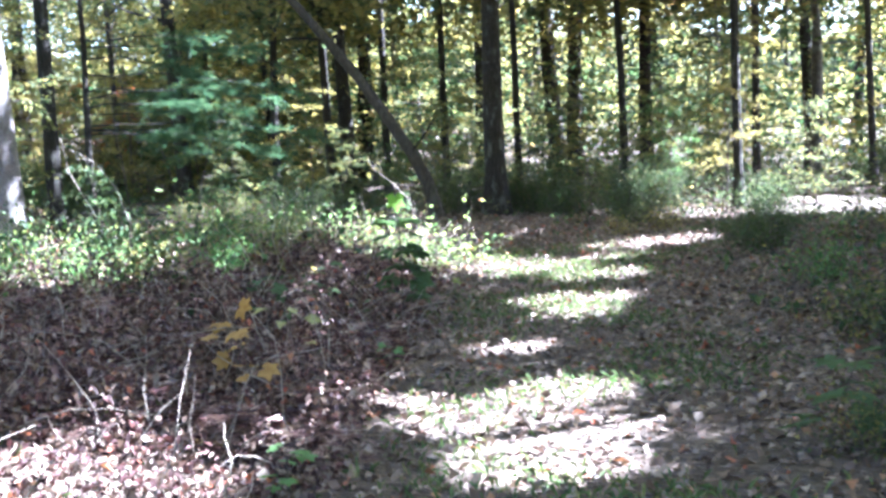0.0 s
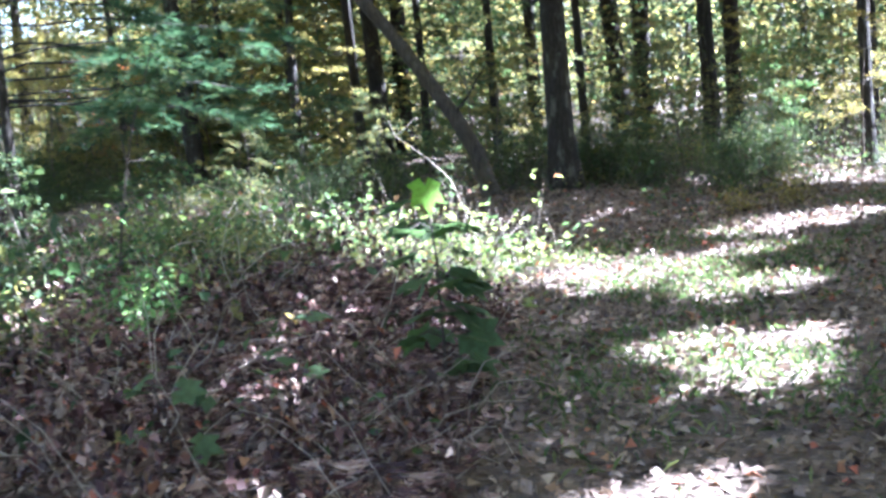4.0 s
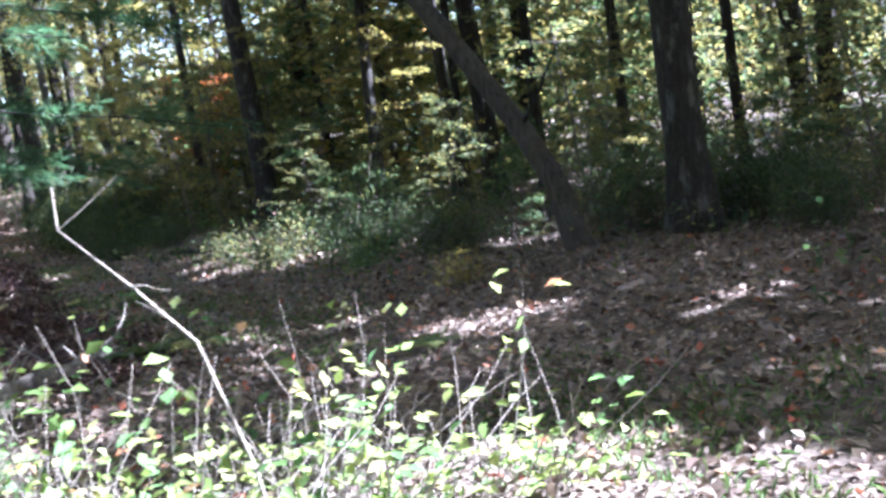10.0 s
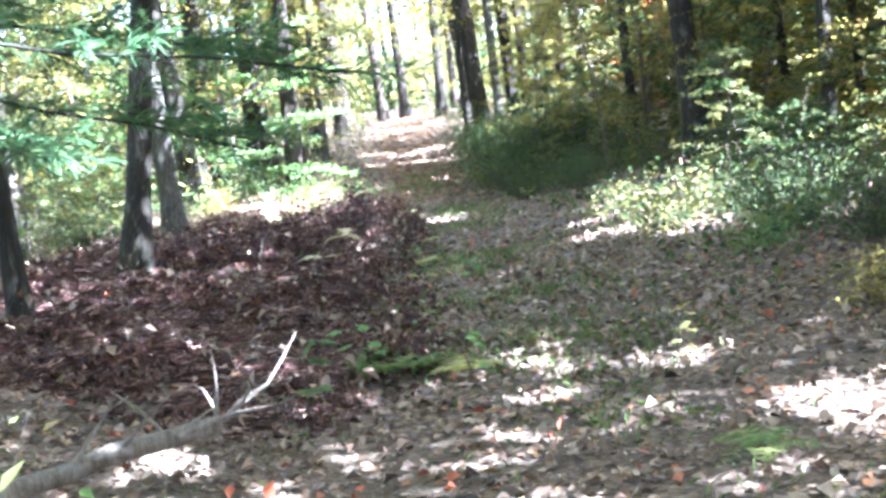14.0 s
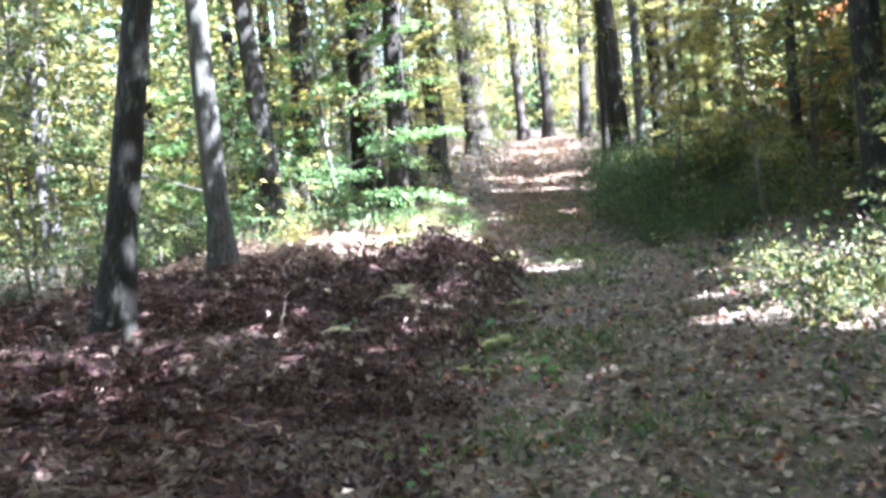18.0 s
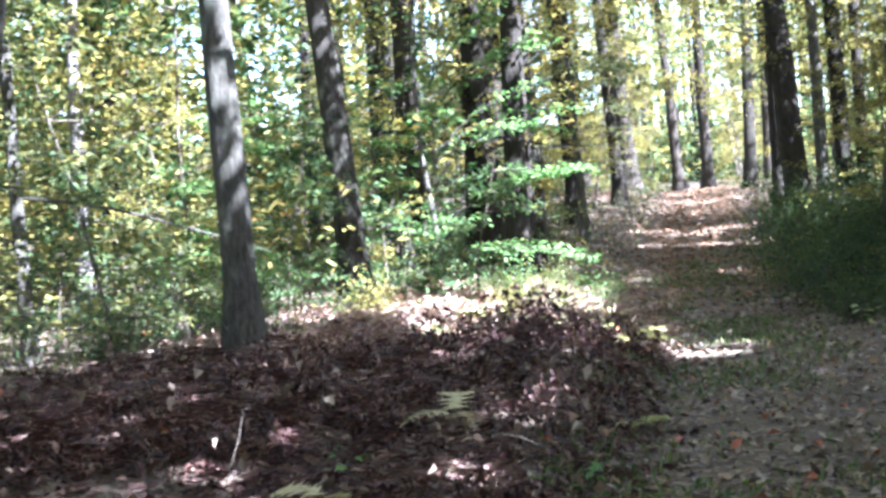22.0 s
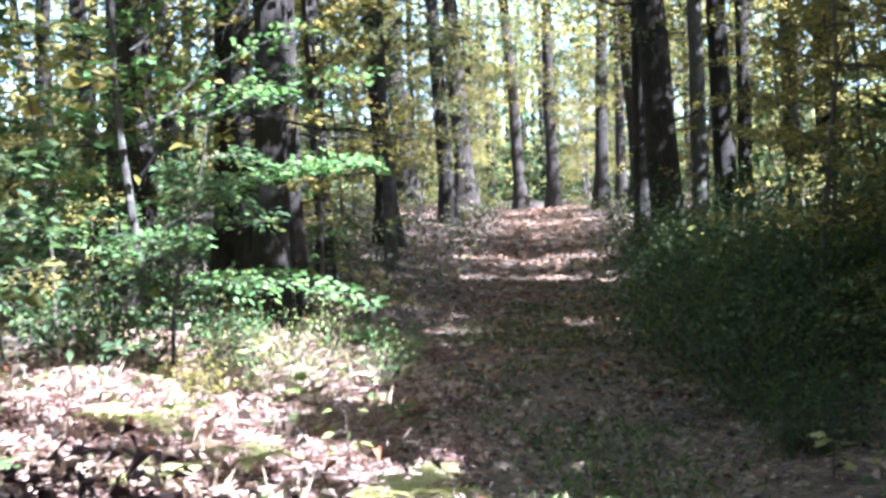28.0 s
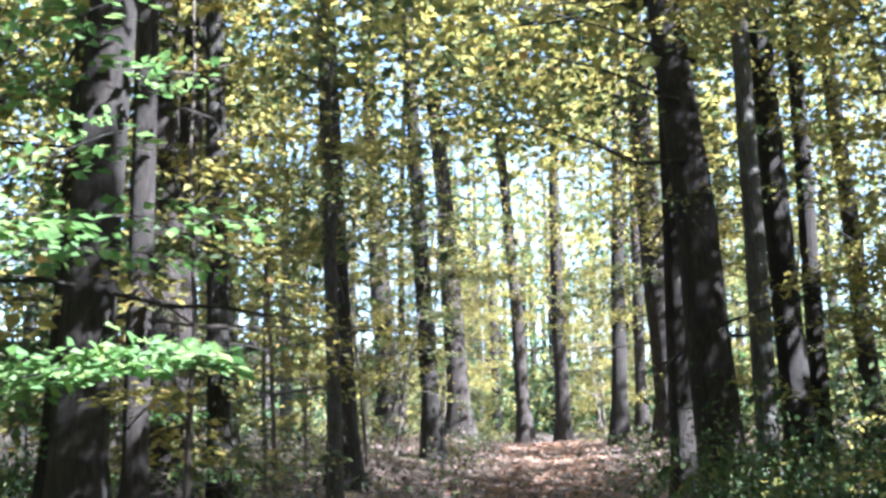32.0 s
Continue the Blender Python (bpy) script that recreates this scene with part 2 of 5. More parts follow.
# ---- mesh helpers ----
def mesh_of(name, verts, faces, material, smooth=False):
    """A mesh from arrays of corners and of triangles or quads."""
    me = bpy.data.meshes.new(name)
    verts = np.asarray(verts, np.float32)
    faces = np.asarray(faces, np.int32)
    k = faces.shape[1]
    me.vertices.add(len(verts))
    me.vertices.foreach_set("co", verts.ravel())
    me.loops.add(faces.size)
    me.loops.foreach_set("vertex_index", faces.ravel())
    me.polygons.add(len(faces))
    me.polygons.foreach_set("loop_start", np.arange(0, faces.size, k, dtype=np.int32))
    me.polygons.foreach_set("loop_total", np.full(len(faces), k, np.int32))
    if smooth:
        me.polygons.foreach_set("use_smooth", np.ones(len(faces), bool))
    me.update(calc_edges=True)
    me.materials.append(material)
    return me


def part(name, mesh, parent=None, label=""):
    ob = new(name, mesh)
    if parent is not None:
        ob.parent = parent
    if label:
        ob["label"] = label
    return ob


def unit(v):
    return v / np.maximum(np.linalg.norm(v, axis=-1, keepdims=True), 1e-9)


def leaves(at, out, size, wide=0.6, fold=0.25, droop=0.15, rng=RNG):
    """Folded leaves: each four corners in two triangles. at: stalk ends, out: way to the tip, size: lengths."""
    at, out = np.asarray(at, float), unit(np.asarray(out, float))
    n = len(at)
    size = np.broadcast_to(np.asarray(size, float), (n,))[:, None]
    up = unit(rng.normal(0, 0.45, (n, 3)) + (0, 0, 1.0))
    side = unit(np.cross(out, up))
    nrm = np.cross(side, out)
    tip = at + out * size - (0, 0, 1) * size * droop
    mid = at + out * size * 0.45
    half = side * size * wide * 0.5
    lift = nrm * size * wide * fold * rng.uniform(-0.3, 1, (n, 1))
    v = np.stack([at, mid - half + lift, tip, mid + half + lift], 1).reshape(-1, 3)
    i = np.arange(n)[:, None] * 4
    f = np.concatenate([i + (0, 1, 2), i + (0, 2, 3)], 1).reshape(-1, 3)
    return v, f


def lobed(at, out, size, rng=RNG):
    """Five-lobed leaves, like a maple's, of ten triangles about the stalk end."""
    at, out = np.asarray(at, float), unit(np.asarray(out, float))
    n = len(at)
    size = np.broadcast_to(np.asarray(size, float), (n,))[:, None]
    up = unit(rng.normal(0, 0.35, (n, 3)) + (0, 0, 1.0))
    side = unit(np.cross(out, up))
    nrm = np.cross(side, out)
    ring = []
    for deg, r in ((-155, 0.4), (-105, 0.68), (-78, 0.5), (-48, 0.88), (-24, 0.62), (0, 1.0), (24, 0.62), (48, 0.88), (78, 0.5), (105, 0.68), (155, 0.4)):
        a = radians(deg)
        ring.append(at + size * r * (out * math.cos(a) + side * math.sin(a)) + nrm * size * r * rng.uniform(-0.18, 0.06, (n, 1)) - (0, 0, 1) * size * r * r * 0.12)
    v = np.stack([at] + ring, 1).reshape(-1, 3)
    i = np.arange(n)[:, None] * 12
    f = np.concatenate([i + (0, k, k + 1) for k in range(1, 11)], 1).reshape(-1, 3)
    return v, f


def tube(line, radii, sides=8, rough=0.0, rng=RNG, close=True):
    """A tapering tube along a line of points: corners and quads."""
    line, radii = np.asarray(line, float), np.asarray(radii, float)
    k = len(line)
    way = unit(np.gradient(line, axis=0))
    a = np.cross(way, (0.31, 0.95, 0.05) if abs(way[0][1]) < 0.9 else (1, 0, 0))
    a = unit(a)
    b = np.cross(way, a)
    ang = np.arange(sides) / sides * 2 * math.pi
    r = radii[:, None] * (1 + rough * rng.normal(0, 1, (k, sides)))
    v = line[:, None] + r[..., None] * (np.cos(ang)[None, :, None] * a[:, None] + np.sin(ang)[None, :, None] * b[:, None])
    i, j = np.meshgrid(np.arange(k - 1), np.arange(sides), indexing="ij")
    f = np.stack([i * sides + j, i * sides + (j + 1) % sides, (i + 1) * sides + (j + 1) % sides, (i + 1) * sides + j], -1).reshape(-1, 4)
    return v.reshape(-1, 3), f


def joined(pieces):
    vs, fs, n = [], [], 0
    for v, f in pieces:
        vs.append(v)
        fs.append(np.asarray(f) + n)
        n += len(v)
    return np.concatenate(vs), np.concatenate(fs)


def bent(start, way, length, n=8, droop=0.0, wander=0.05, rng=RNG):
    """A wandering line of n+1 points."""
    p, w = np.array(start, float), unit(np.array(way, float))
    pts = [p.copy()]
    for _ in range(n):
        w = unit(w + rng.normal(0, wander, 3) + (0, 0, -droop / n))
        p = p + w * length / n
        pts.append(p.copy())
    return np.array(pts)


def spray(line, count, size, spread, rng=RNG, flat=0.25, start=0.25):
    """Leaves along a twig, in a flat spray to both sides of it."""
    u = rng.uniform(start, 1, count) * (len(line) - 1)
    i = np.minimum(u.astype(int), len(line) - 2)
    at = line[i] + (line[i + 1] - line[i]) * (u - i)[:, None]
    way = unit(line[i + 1] - line[i])
    side = unit(np.cross(way, (0, 0, 1))) * rng.choice((-1, 1), count)[:, None]
    at = at + side * rng.uniform(0, spread, (count, 1)) + rng.normal(0, spread * flat, (count, 3)) * (0.4, 0.4, 1)
    out = unit(side * 0.8 + way * rng.uniform(0.1, 0.9, (count, 1)) + rng.normal(0, 0.25, (count, 3)))
    return at, out, size * rng.uniform(0.65, 1.2, count)


# ---- trees ----
def tree(height, radius, bark_mat, leaf_mat, crown_from, limbs, leaf_count, leaf_size, lean=0.0, dead=0, seed=0, reach=2.6):
    """A standing tree at the origin: an Empty with trunk, limbs and crown."""
    rng = np.random.default_rng(seed)
    root = new("tree")
    line = bent((0, 0, -0.25), (lean * 0.5, 0, 1), height, 14, 0, 0.016, rng)
    t = np.linspace(0, 1, 15)
    rad = radius * (1 - 0.72 * t) * (1 + 0.75 * np.exp(-t * height / 0.28))
    line = np.concatenate([line[:1], line[:1] * 0.6 + line[1:2] * 0.4, line[1:]])
    rad = np.concatenate([rad[:1], [radius * (1 + 0.35)], rad[1:]])
    part("trunk", mesh_of("trunk", *tube(line, rad, 14, 0.035, rng), bark_mat, True), root)
    at, out, size = [], [], []
    for k in range(limbs):
        u = rng.uniform(crown_from, 0.98)
        p = line[int(u * (len(line) - 1))]
        a = rng.uniform(0, 2 * math.pi)
        lb = bent(p, (math.cos(a), math.sin(a), rng.uniform(0.0, 0.7)), reach * rng.uniform(0.6, 1.2) * (1.3 - u * 0.7), 6, rng.uniform(-0.1, 0.4), 0.14, rng)
        part("limb", mesh_of("limb", *tube(lb, radius * 0.22 * np.linspace(1, 0.15, 7), 5, 0.05, rng), bark_mat, True), root)
        for _ in range(5 if leaf_count else 0):
            q = lb[rng.integers(2, 7)]
            tw = bent(q, rng.normal(0, 1, 3) * (1, 1, 0.35), reach * 0.55, 4, 0.2, 0.15, rng)
            a3 = spray(tw, leaf_count // (limbs * 5), leaf_size, leaf_size * 3.2, rng, 0.5, 0.0)
            at.append(a3[0]), out.append(a3[1]), size.append(a3[2])
    for k in range(dead):
        p = line[rng.integers(3, 9)]
        a = rng.uniform(0, 2 * math.pi)
        lb = bent(p, (math.cos(a), math.sin(a), rng.uniform(-0.35, 0.15)), rng.uniform(0.8, 2.4), 5, 0.25, 0.1, rng)
        part("dead_branch", mesh_of("dead_branch", *tube(lb, 0.022 * np.linspace(1, 0.2, 6), 4, 0.05, rng), bark_mat, True), root, "bare dead branch")
    if at:
        at, out, size = np.concatenate(at), np.concatenate(out), np.concatenate(size)
        part("crown", mesh_of("crown", *leaves(at, out, size, 0.7, rng=rng), leaf_mat), root)
    return root


def sapling(height, leaf_mat, tiers, per_tier, leaf_size, reach, seed, stem=0.018, low=0.15, bark_mat=None, wide=0.62):
    """A young tree or tall shrub with flat tiers of leaves."""
    rng = np.random.default_rng(seed)
    root = new("sapling")
    line = bent((0, 0, -0.08), (rng.normal(0, 0.06), rng.normal(0, 0.06), 1), height, 8, 0, 0.07, rng)
    part("stem", mesh_of("stem", *tube(line, stem * np.linspace(1, 0.2, 9), 6, 0.04, rng), bark_mat or TWIG, True), root)
    at, out, size, twigs = [], [], [], []
    for k in range(tiers):
        u = low + (1 - low) * (k + rng.uniform(0, 1)) / tiers
        p = line[min(int(u * 8), 8)]
        a = rng.uniform(0, 2 * math.pi)
        tw = bent(p, (math.cos(a), math.sin(a), rng.uniform(-0.05, 0.45)), reach * rng.uniform(0.6, 1.15) * (1.25 - 0.75 * u), 6, 0.35, 0.12, rng)
        twigs.append(tube(tw[::2], stem * 0.4 * np.linspace(1, 0.25, 4), 3))
        a3 = spray(tw, per_tier, leaf_size, leaf_size * 2.4, rng, 0.22)
        at.append(a3[0]), out.append(a3[1]), size.append(a3[2])
    tagged(part("twig_frame", mesh_of("twig_frame", *joined(twigs), bark_mat or TWIG), root), kind="stuff")
    part("foliage", mesh_of("foliage", *leaves(np.concatenate(at), np.concatenate(out), np.concatenate(size), wide, rng=rng), leaf_mat), root)
    return root


def bush(radius, height, leaf_mat, stems, per_stem, leaf_size, seed):
    """A many-stemmed shrub that is leafy to the ground."""
    rng = np.random.default_rng(seed)
    root = new("bush")
    at, out, size, twigs = [], [], [], []
    for k in range(stems):
        a = rng.uniform(0, 2 * math.pi)
        lean = rng.uniform(0.1, 0.9)
        tw = bent((0.12 * math.cos(a), 0.12 * math.sin(a), -0.05), (math.cos(a) * lean, math.sin(a) * lean, 1), height * rng.uniform(0.6, 1.1), 7, 0.35 * lean, 0.12, rng)
        tw[:, :2] *= radius / max(radius, height * 0.6)
        twigs.append(tube(tw[::2], 0.009 * np.linspace(1, 0.3, 4), 3))
        u = rng.uniform(0.15, 1, per_stem) * 7
        i = np.minimum(u.astype(int), 6)
        p = tw[i] + (tw[i + 1] - tw[i]) * (u - i)[:, None] + rng.normal(0, 0.16, (per_stem, 3))
        at.append(p), out.append(rng.normal(0, 1, (per_stem, 3)) + (0, 0, 0.3)), size.append(leaf_size * rng.uniform(0.6, 1.2, per_stem))
    tagged(part("stem_clump", mesh_of("stem_clump", *joined(twigs), TWIG), root), kind="stuff")
    part("foliage", mesh_of("foliage", *leaves(np.concatenate(at), np.concatenate(out), np.concatenate(size), 0.55, rng=rng), leaf_mat), root)
    return root


def set_down(ob, x, y, turn=0.0, scale=(1, 1, 1), sink=0.0):
    """Stands a thing on the ground."""
    z = float(land(x, y)) - sink
    return Matrix.LocRotScale((x, y, z), Euler((0, 0, radians(turn))), scale)


def placed(model, x, y, turn, scale, label, category, group):
    m = set_down(model, x, y, turn, scale)
    return tagged(copy_thing(model, m), label, category, group)


def discard(model):
    for o in list(model.children_recursive) + [model]:
        bpy.data.objects.remove(o)


# ---- ground ----
def build_ground():
    n = 270
    u = np.linspace(-1, 1, n)
    warp = 28 * u + 45 * u ** 3 + 900 * u ** 9
    gx, gy = np.meshgrid(warp - 8, warp + 18, indexing="ij")
    z = land(gx, gy)
    i, j = np.meshgrid(np.arange(n - 1), np.arange(n - 1), indexing="ij")
    f = np.stack([i * n + j, (i + 1) * n + j, (i + 1) * n + j + 1, i * n + j + 1], -1).reshape(-1, 4)
    m, nd, l, b = nodes_of("forest_floor")
    tc = nd.new("ShaderNodeTexCoord")
    vo = nd.new("ShaderNodeTexVoronoi")
    vo.inputs["Scale"].default_value, vo.inputs["Randomness"].default_value = 24, 1.0
    l.new(tc.outputs["Object"], vo.inputs["Vector"])
    tone = nd.new("ShaderNodeSeparateColor")
    l.new(vo.outputs["Color"], tone.inputs[0])
    cr = ramp(nd, [(0.0, (0.03, 0.02, 0.015)), (0.4, (0.075, 0.052, 0.04)), (0.75, (0.14, 0.1, 0.08)), (1.0, (0.24, 0.185, 0.155))])
    l.new(tone.outputs[0], cr.inputs[0])
    soil = noise_node(nd, l, 7, 8, 0.7)
    sr = ramp(nd, [(0.35, (0.03, 0.022, 0.017)), (0.65, (0.12, 0.09, 0.07))])
    l.new(soil.outputs["Fac"], sr.inputs[0])
    big = noise_node(nd, l, 0.9, 5, 0.6)
    br = ramp(nd, [(0.42, (0, 0, 0)), (0.6, (1, 1, 1))])
    l.new(big.outputs["Fac"], br.inputs[0])
    l.new(mixed(nd, l, sr.outputs[0], cr.outputs[0], br.outputs[0]), b.inputs["Base Color"])
    b.inputs["Roughness"].default_value = 0.95
    bump(nd, l, b, vo.outputs["Distance"], 0.8, 0.03)
    g = part("ground", mesh_of("ground", np.stack([gx, gy, z], -1).reshape(-1, 3), f, m, True))
    tagged(g, "leaf-strewn brown woodland floor rising into low banks", "ground", kind="structure")


build_ground()

# ---- the trees along the walk: x, y, radius, kind, height scale ----
def models(limbs, dead, leafy):
    n = 1000 if leafy else 0
    return {
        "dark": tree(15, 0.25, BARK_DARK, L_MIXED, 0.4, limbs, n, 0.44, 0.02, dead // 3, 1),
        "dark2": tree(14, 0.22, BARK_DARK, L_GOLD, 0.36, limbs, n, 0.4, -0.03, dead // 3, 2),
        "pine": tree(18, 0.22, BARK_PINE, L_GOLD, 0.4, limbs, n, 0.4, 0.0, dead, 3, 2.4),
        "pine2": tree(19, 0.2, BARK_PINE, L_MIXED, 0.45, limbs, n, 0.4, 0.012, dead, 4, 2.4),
        "grey": tree(13, 0.2, BARK_GREY, L_MIXED, 0.35, limbs, n, 0.24, -0.03, dead // 4, 5),
        "pale": tree(13, 0.2, BARK_PALE, L_MIXED, 0.45, limbs, n, 0.24, 0.0, 0, 6),
        "pole": tree(9, 0.07, BARK_GREY, L_MIXED, 0.3, limbs, n, 0.18, 0.03, dead // 4, 7, 1.6),
    }


NEAR, FAR = models(7, 9, False), models(4, 3, True)
LABELS = {
    "dark": "dark rough-barked forest tree with yellow-green autumn leaves",
    "dark2": "dark rough-barked forest tree with golden autumn leaves",
    "pine": "tall dark pine trunk with bare dead side branches",
    "pine2": "tall straight pine with reddish-dark bark and dead branches",
    "grey": "grey-barked forest tree with yellow-green leaves",
    "pale": "pale smooth-barked tree standing on the bank",
    "pole": "slender grey young tree with thin crown",
}
TREES_FORK = [
    (-3.55, 28.94, 0.23, "dark", 107),
    (-3.61, 35.01, 0.29, "dark2", 148),
    (2.77, 34.23, 0.29, "pine", 293),
    (3.78, 37.56, 0.24, "pine", 162),
    (3.00, 31.81, 0.25, "pine", 33),
    (4.46, 26.70, 0.19, "pine2", 120),
    (9.09, 27.32, 0.18, "pole", 216),
    (9.42, 22.14, 0.24, "dark", 292),
    (-6.40, 10.29, 0.17, "dark", 262),
    (-6.66, 13.91, 0.13, "dark", 357),
    (0.27, 19.08, 0.22, "dark", 200),
    (-5.64, 9.61, 0.18, "pale", 98),
    (-5.37, 27.24, 0.12, "dark2", 236),
    (-3.89, 27.22, 0.13, "dark", 110),
]
TREES_MIDDLE = [
    (-10.18, 37.23, 0.31, "pine", 39),
    (-8.32, 29.10, 0.24, "dark", 72),
    (-13.82, 21.96, 0.17, "grey", 93),
    (-17.71, 25.76, 0.22, "dark2", 54),
    (-8.68, 15.88, 0.09, "dark", 269),
    (-17.77, 36.37, 0.26, "pine", 244),
    (-17.62, 36.85, 0.14, "grey", 155),
    (-18.00, 38.27, 0.19, "pine2", 240),
    (-15.90, 37.60, 0.16, "pine2", 20),
    (-19.04, 37.45, 0.17, "pine2", 152),
    (-18.26, 39.36, 0.13, "pine2", 79),
    (-19.28, 43.10, 0.17, "pine", 227),
    # next two: pine for its darker bark, which stands in for shade
    (-18.39, 29.38, 0.20, "pine", 119),
    (-18.79, 30.10, 0.105, "pine2", 208),
    (-19.91, 22.73, 0.12, "pale", 315),
    (-15.86, 20.62, 0.08, "pole", 249),
    (-19.24, 20.95, 0.12, "dark", 252),
    (-18.00, 42.11, 0.16, "pine", 37),
]
TREES_FAR = [
    (-25.79, 47.18, 0.34, "pine", 340),
    (-28.33, 42.36, 0.20, "pine", 336),
    (-33.79, 46.09, 0.31, "pine", 348),
    (-33.59, 48.50, 0.33, "pine2", 312),
    (-32.93, 50.48, 0.21, "pine", 245),
    (-28.59, 49.00, 0.21, "pine", 136),
    (-30.82, 53.09, 0.18, "pine2", 140),
    (-35.32, 55.03, 0.26, "pine", 14),
    (-22.38, 34.88, 0.11, "pole", 67),
    (-20.74, 30.45, 0.19, "pine", 124),
    (-21.32, 29.50, 0.27, "pine2", 183),
    (-20.15, 30.48, 0.18, "pine", 249),
    (-27.76, 32.51, 0.18, "pine", 320),
    (-22.13, 32.37, 0.19, "pine2", 279),
    (-25.03, 37.27, 0.22, "pine", 351),
    (-20.80, 32.17, 0.13, "dark", 114),
    (-24.91, 31.28, 0.19, "dark", 332),
    (-29.49, 32.29, 0.18, "pine", 80),
    (-22.75, 32.85, 0.18, "pine", 169),
    (-27.12, 26.16, 0.24, "pine", 38),
    (-24.49, 27.52, 0.17, "pine2", 171),
]
TREES = TREES_FORK + TREES_MIDDLE + TREES_FAR
LEAF_OF = {"dark": L_MIXED, "dark2": L_GOLD, "pine": L_GOLD, "pine2": L_MIXED, "grey": L_MIXED, "pale": L_GREEN, "pole": L_MIXED}
WIDTH = {"dark": 0.25, "dark2": 0.22, "pine": 0.22, "pine2": 0.2, "grey": 0.2, "pale": 0.2, "pole": 0.07}
# gaps in the leaf roof, each by the place that it lets the sun through to: x, y, z, radius
GAPS_START = [
    (-0.33, 2.93, 0.02, 0.43), (0.22, 3.44, 0.02, 0.39), (-0.2, 1.86, -0.02, 0.33), (-2.23, 1.12, 0.26, 0.28), (-2.3, 1.1, 0.3, 0.45), (-1.75, 1.3, 0.15, 0.35),
    (-2.25, 1.7, 0.25, 0.3), (-1.3, 2.2, 0.1, 0.28), (-1, 3.4, 0.1, 0.28), (-1.6, 3.9, 0.2, 0.25), (-0.17, 2.56, 0, 0.4), (0.28, 2.44, 0, 0.4),
    (0.05, 1.8, 0, 0.4), (-0.1, 5, 0, 0.3), (-2.6, 0.6, 0.2, 0.26), (-1.8, -0.1, 0.1, 0.2),
]
# over the corner of the first trail
GAPS_CORNER = [
    (0.47, 10.11, -0.01, 0.48), (0.37, 10.62, 0.01, 0.5), (0.43, 7.63, -0.01, 0.37), (0.55, 7.09, -0.02, 0.25), (0.29, 10.81, 0.02, 0.56), (0.73, 10.43, -0, 0.36),
    (0.51, 7.67, -0.01, 0.27), (0.91, 7.62, 0, 0.22), (0.12, 11.19, 0.01, 0.52), (0.75, 11.31, -0.02, 0.42), (0.5, 6.58, 0, 0.35), (1.13, 9.4, 0, 0.45),
    (0.9, 7.6, 0, 0.35), (0.7, 6.9, 0, 0.3), (-0.3, 10.95, 0, 0.45), (1.5, 11.6, 0, 0.4), (0.5, 11, 0, 0.5), (1.2, 11.3, 0, 0.45),
    (1.9, 12.9, 0, 0.5),
]
# over the weeds and the bank
GAPS_WEEDS = [
    (-1.65, 10.33, 0.61, 0.39), (-1.8, 9.89, 0.67, 0.49), (-1.4, 10.29, 0.46, 0.51), (-0.85, 10.86, 0.19, 0.37), (-0.94, 6.3, 1.15, 0.28), (-5.36, 9.23, 1.86, 0.3),
    (-2.3, 10.5, 0.5, 0.5), (-0.5, 11.4, 0, 0.4), (-1.3, 11.2, 0.2, 0.45), (-1.2, 10.7, 0.4, 0.6), (-0.5, 11.6, 0.1, 0.55), (-2.1, 10.6, 0.5, 0.5),
    (-4.3, 6.9, 0.9, 0.5), (-3.5, 6.7, 0.7, 0.45), (-5, 9, 1.2, 0.4), (-5, 8.6, 2.4, 0.4),
]
# over the bracken that is coloured paler as sunlit
GAPS_BRACKEN = [
    (-14.55, 25.41, 0.33, 0.54), (-13.62, 25.49, 0.51, 0.81), (-13.59, 25.06, 0.56, 0.52), (-14.68, 27.27, 0.91, 0.34), (-14.51, 26.39, 0.99, 0.31), (-16, 28.2, 0.5, 0.6),
    (-15.2, 27.6, 0.4, 0.5), (-15.4, 25.4, 0.5, 0.6), (-13.6, 24.4, 0.35, 0.6), (-13.6, 25.5, 0.2, 0.5), (-15.4, 27.2, 0.3, 0.5), (-14.78, 24.5, 0.45, 0.5),
    (-14.4, 24.9, 0.4, 0.55), (-14.6, 25.8, 0.4, 0.55), (-15.4, 26.8, 0.5, 0.6), (-16.8, 29.2, 1, 0.35), (-16.2, 29, 0.8, 0.4),
]
# over trunks and young trees beside the second trail
GAPS_FOLIAGE = [
    (-31.03, 47.88, 1.78, 0.51), (-28.96, 48.25, 1.69, 0.5), (-15.75, 28.52, 1.93, 0.7), (-15.82, 28.31, 2.09, 0.7), (-10.02, 18.57, 2.49, 0.15), (-16, 25, 1.5, 0.7),
    (-17.5, 27, 2, 0.9), (-14.5, 22.5, 1.8, 0.3), (-12, 19, 2, 0.2), (-16.6, 28.85, 2.2, 0.5), (-17.2, 28.6, 3.4, 0.5), (-23, 33, 3, 0.9),
    (-13.75, 21.9, 2.9, 0.12), (-13.85, 22.05, 3.5, 0.2), (-13.8, 22, 4.4, 0.35), (-12.3, 34.76, 4, 0.8), (-14.1, 38, 4.5, 0.8),
]
# over the growth beyond the fork
GAPS_FAR = [
    (2.64, 13.57, -0, 0.6), (2.39, 13.11, 0.02, 0.45), (-1.27, 15.79, 0, 0.2), (-1.19, 15.76, 0.01, 0.2), (-1.03, 15.7, 0.02, 0.2), (-8.52, 27.18, 3.38, 0.6),
    (8.5, 20.5, 3.2, 2), (-3, 25, 4, 0.45), (-1.5, 24, 4, 0.8), (0, 23.5, 4.2, 0.5),
    (-1.5, 22.5, 2.6, 0.4), (1.5, 22, 3.2, 0.5),
]
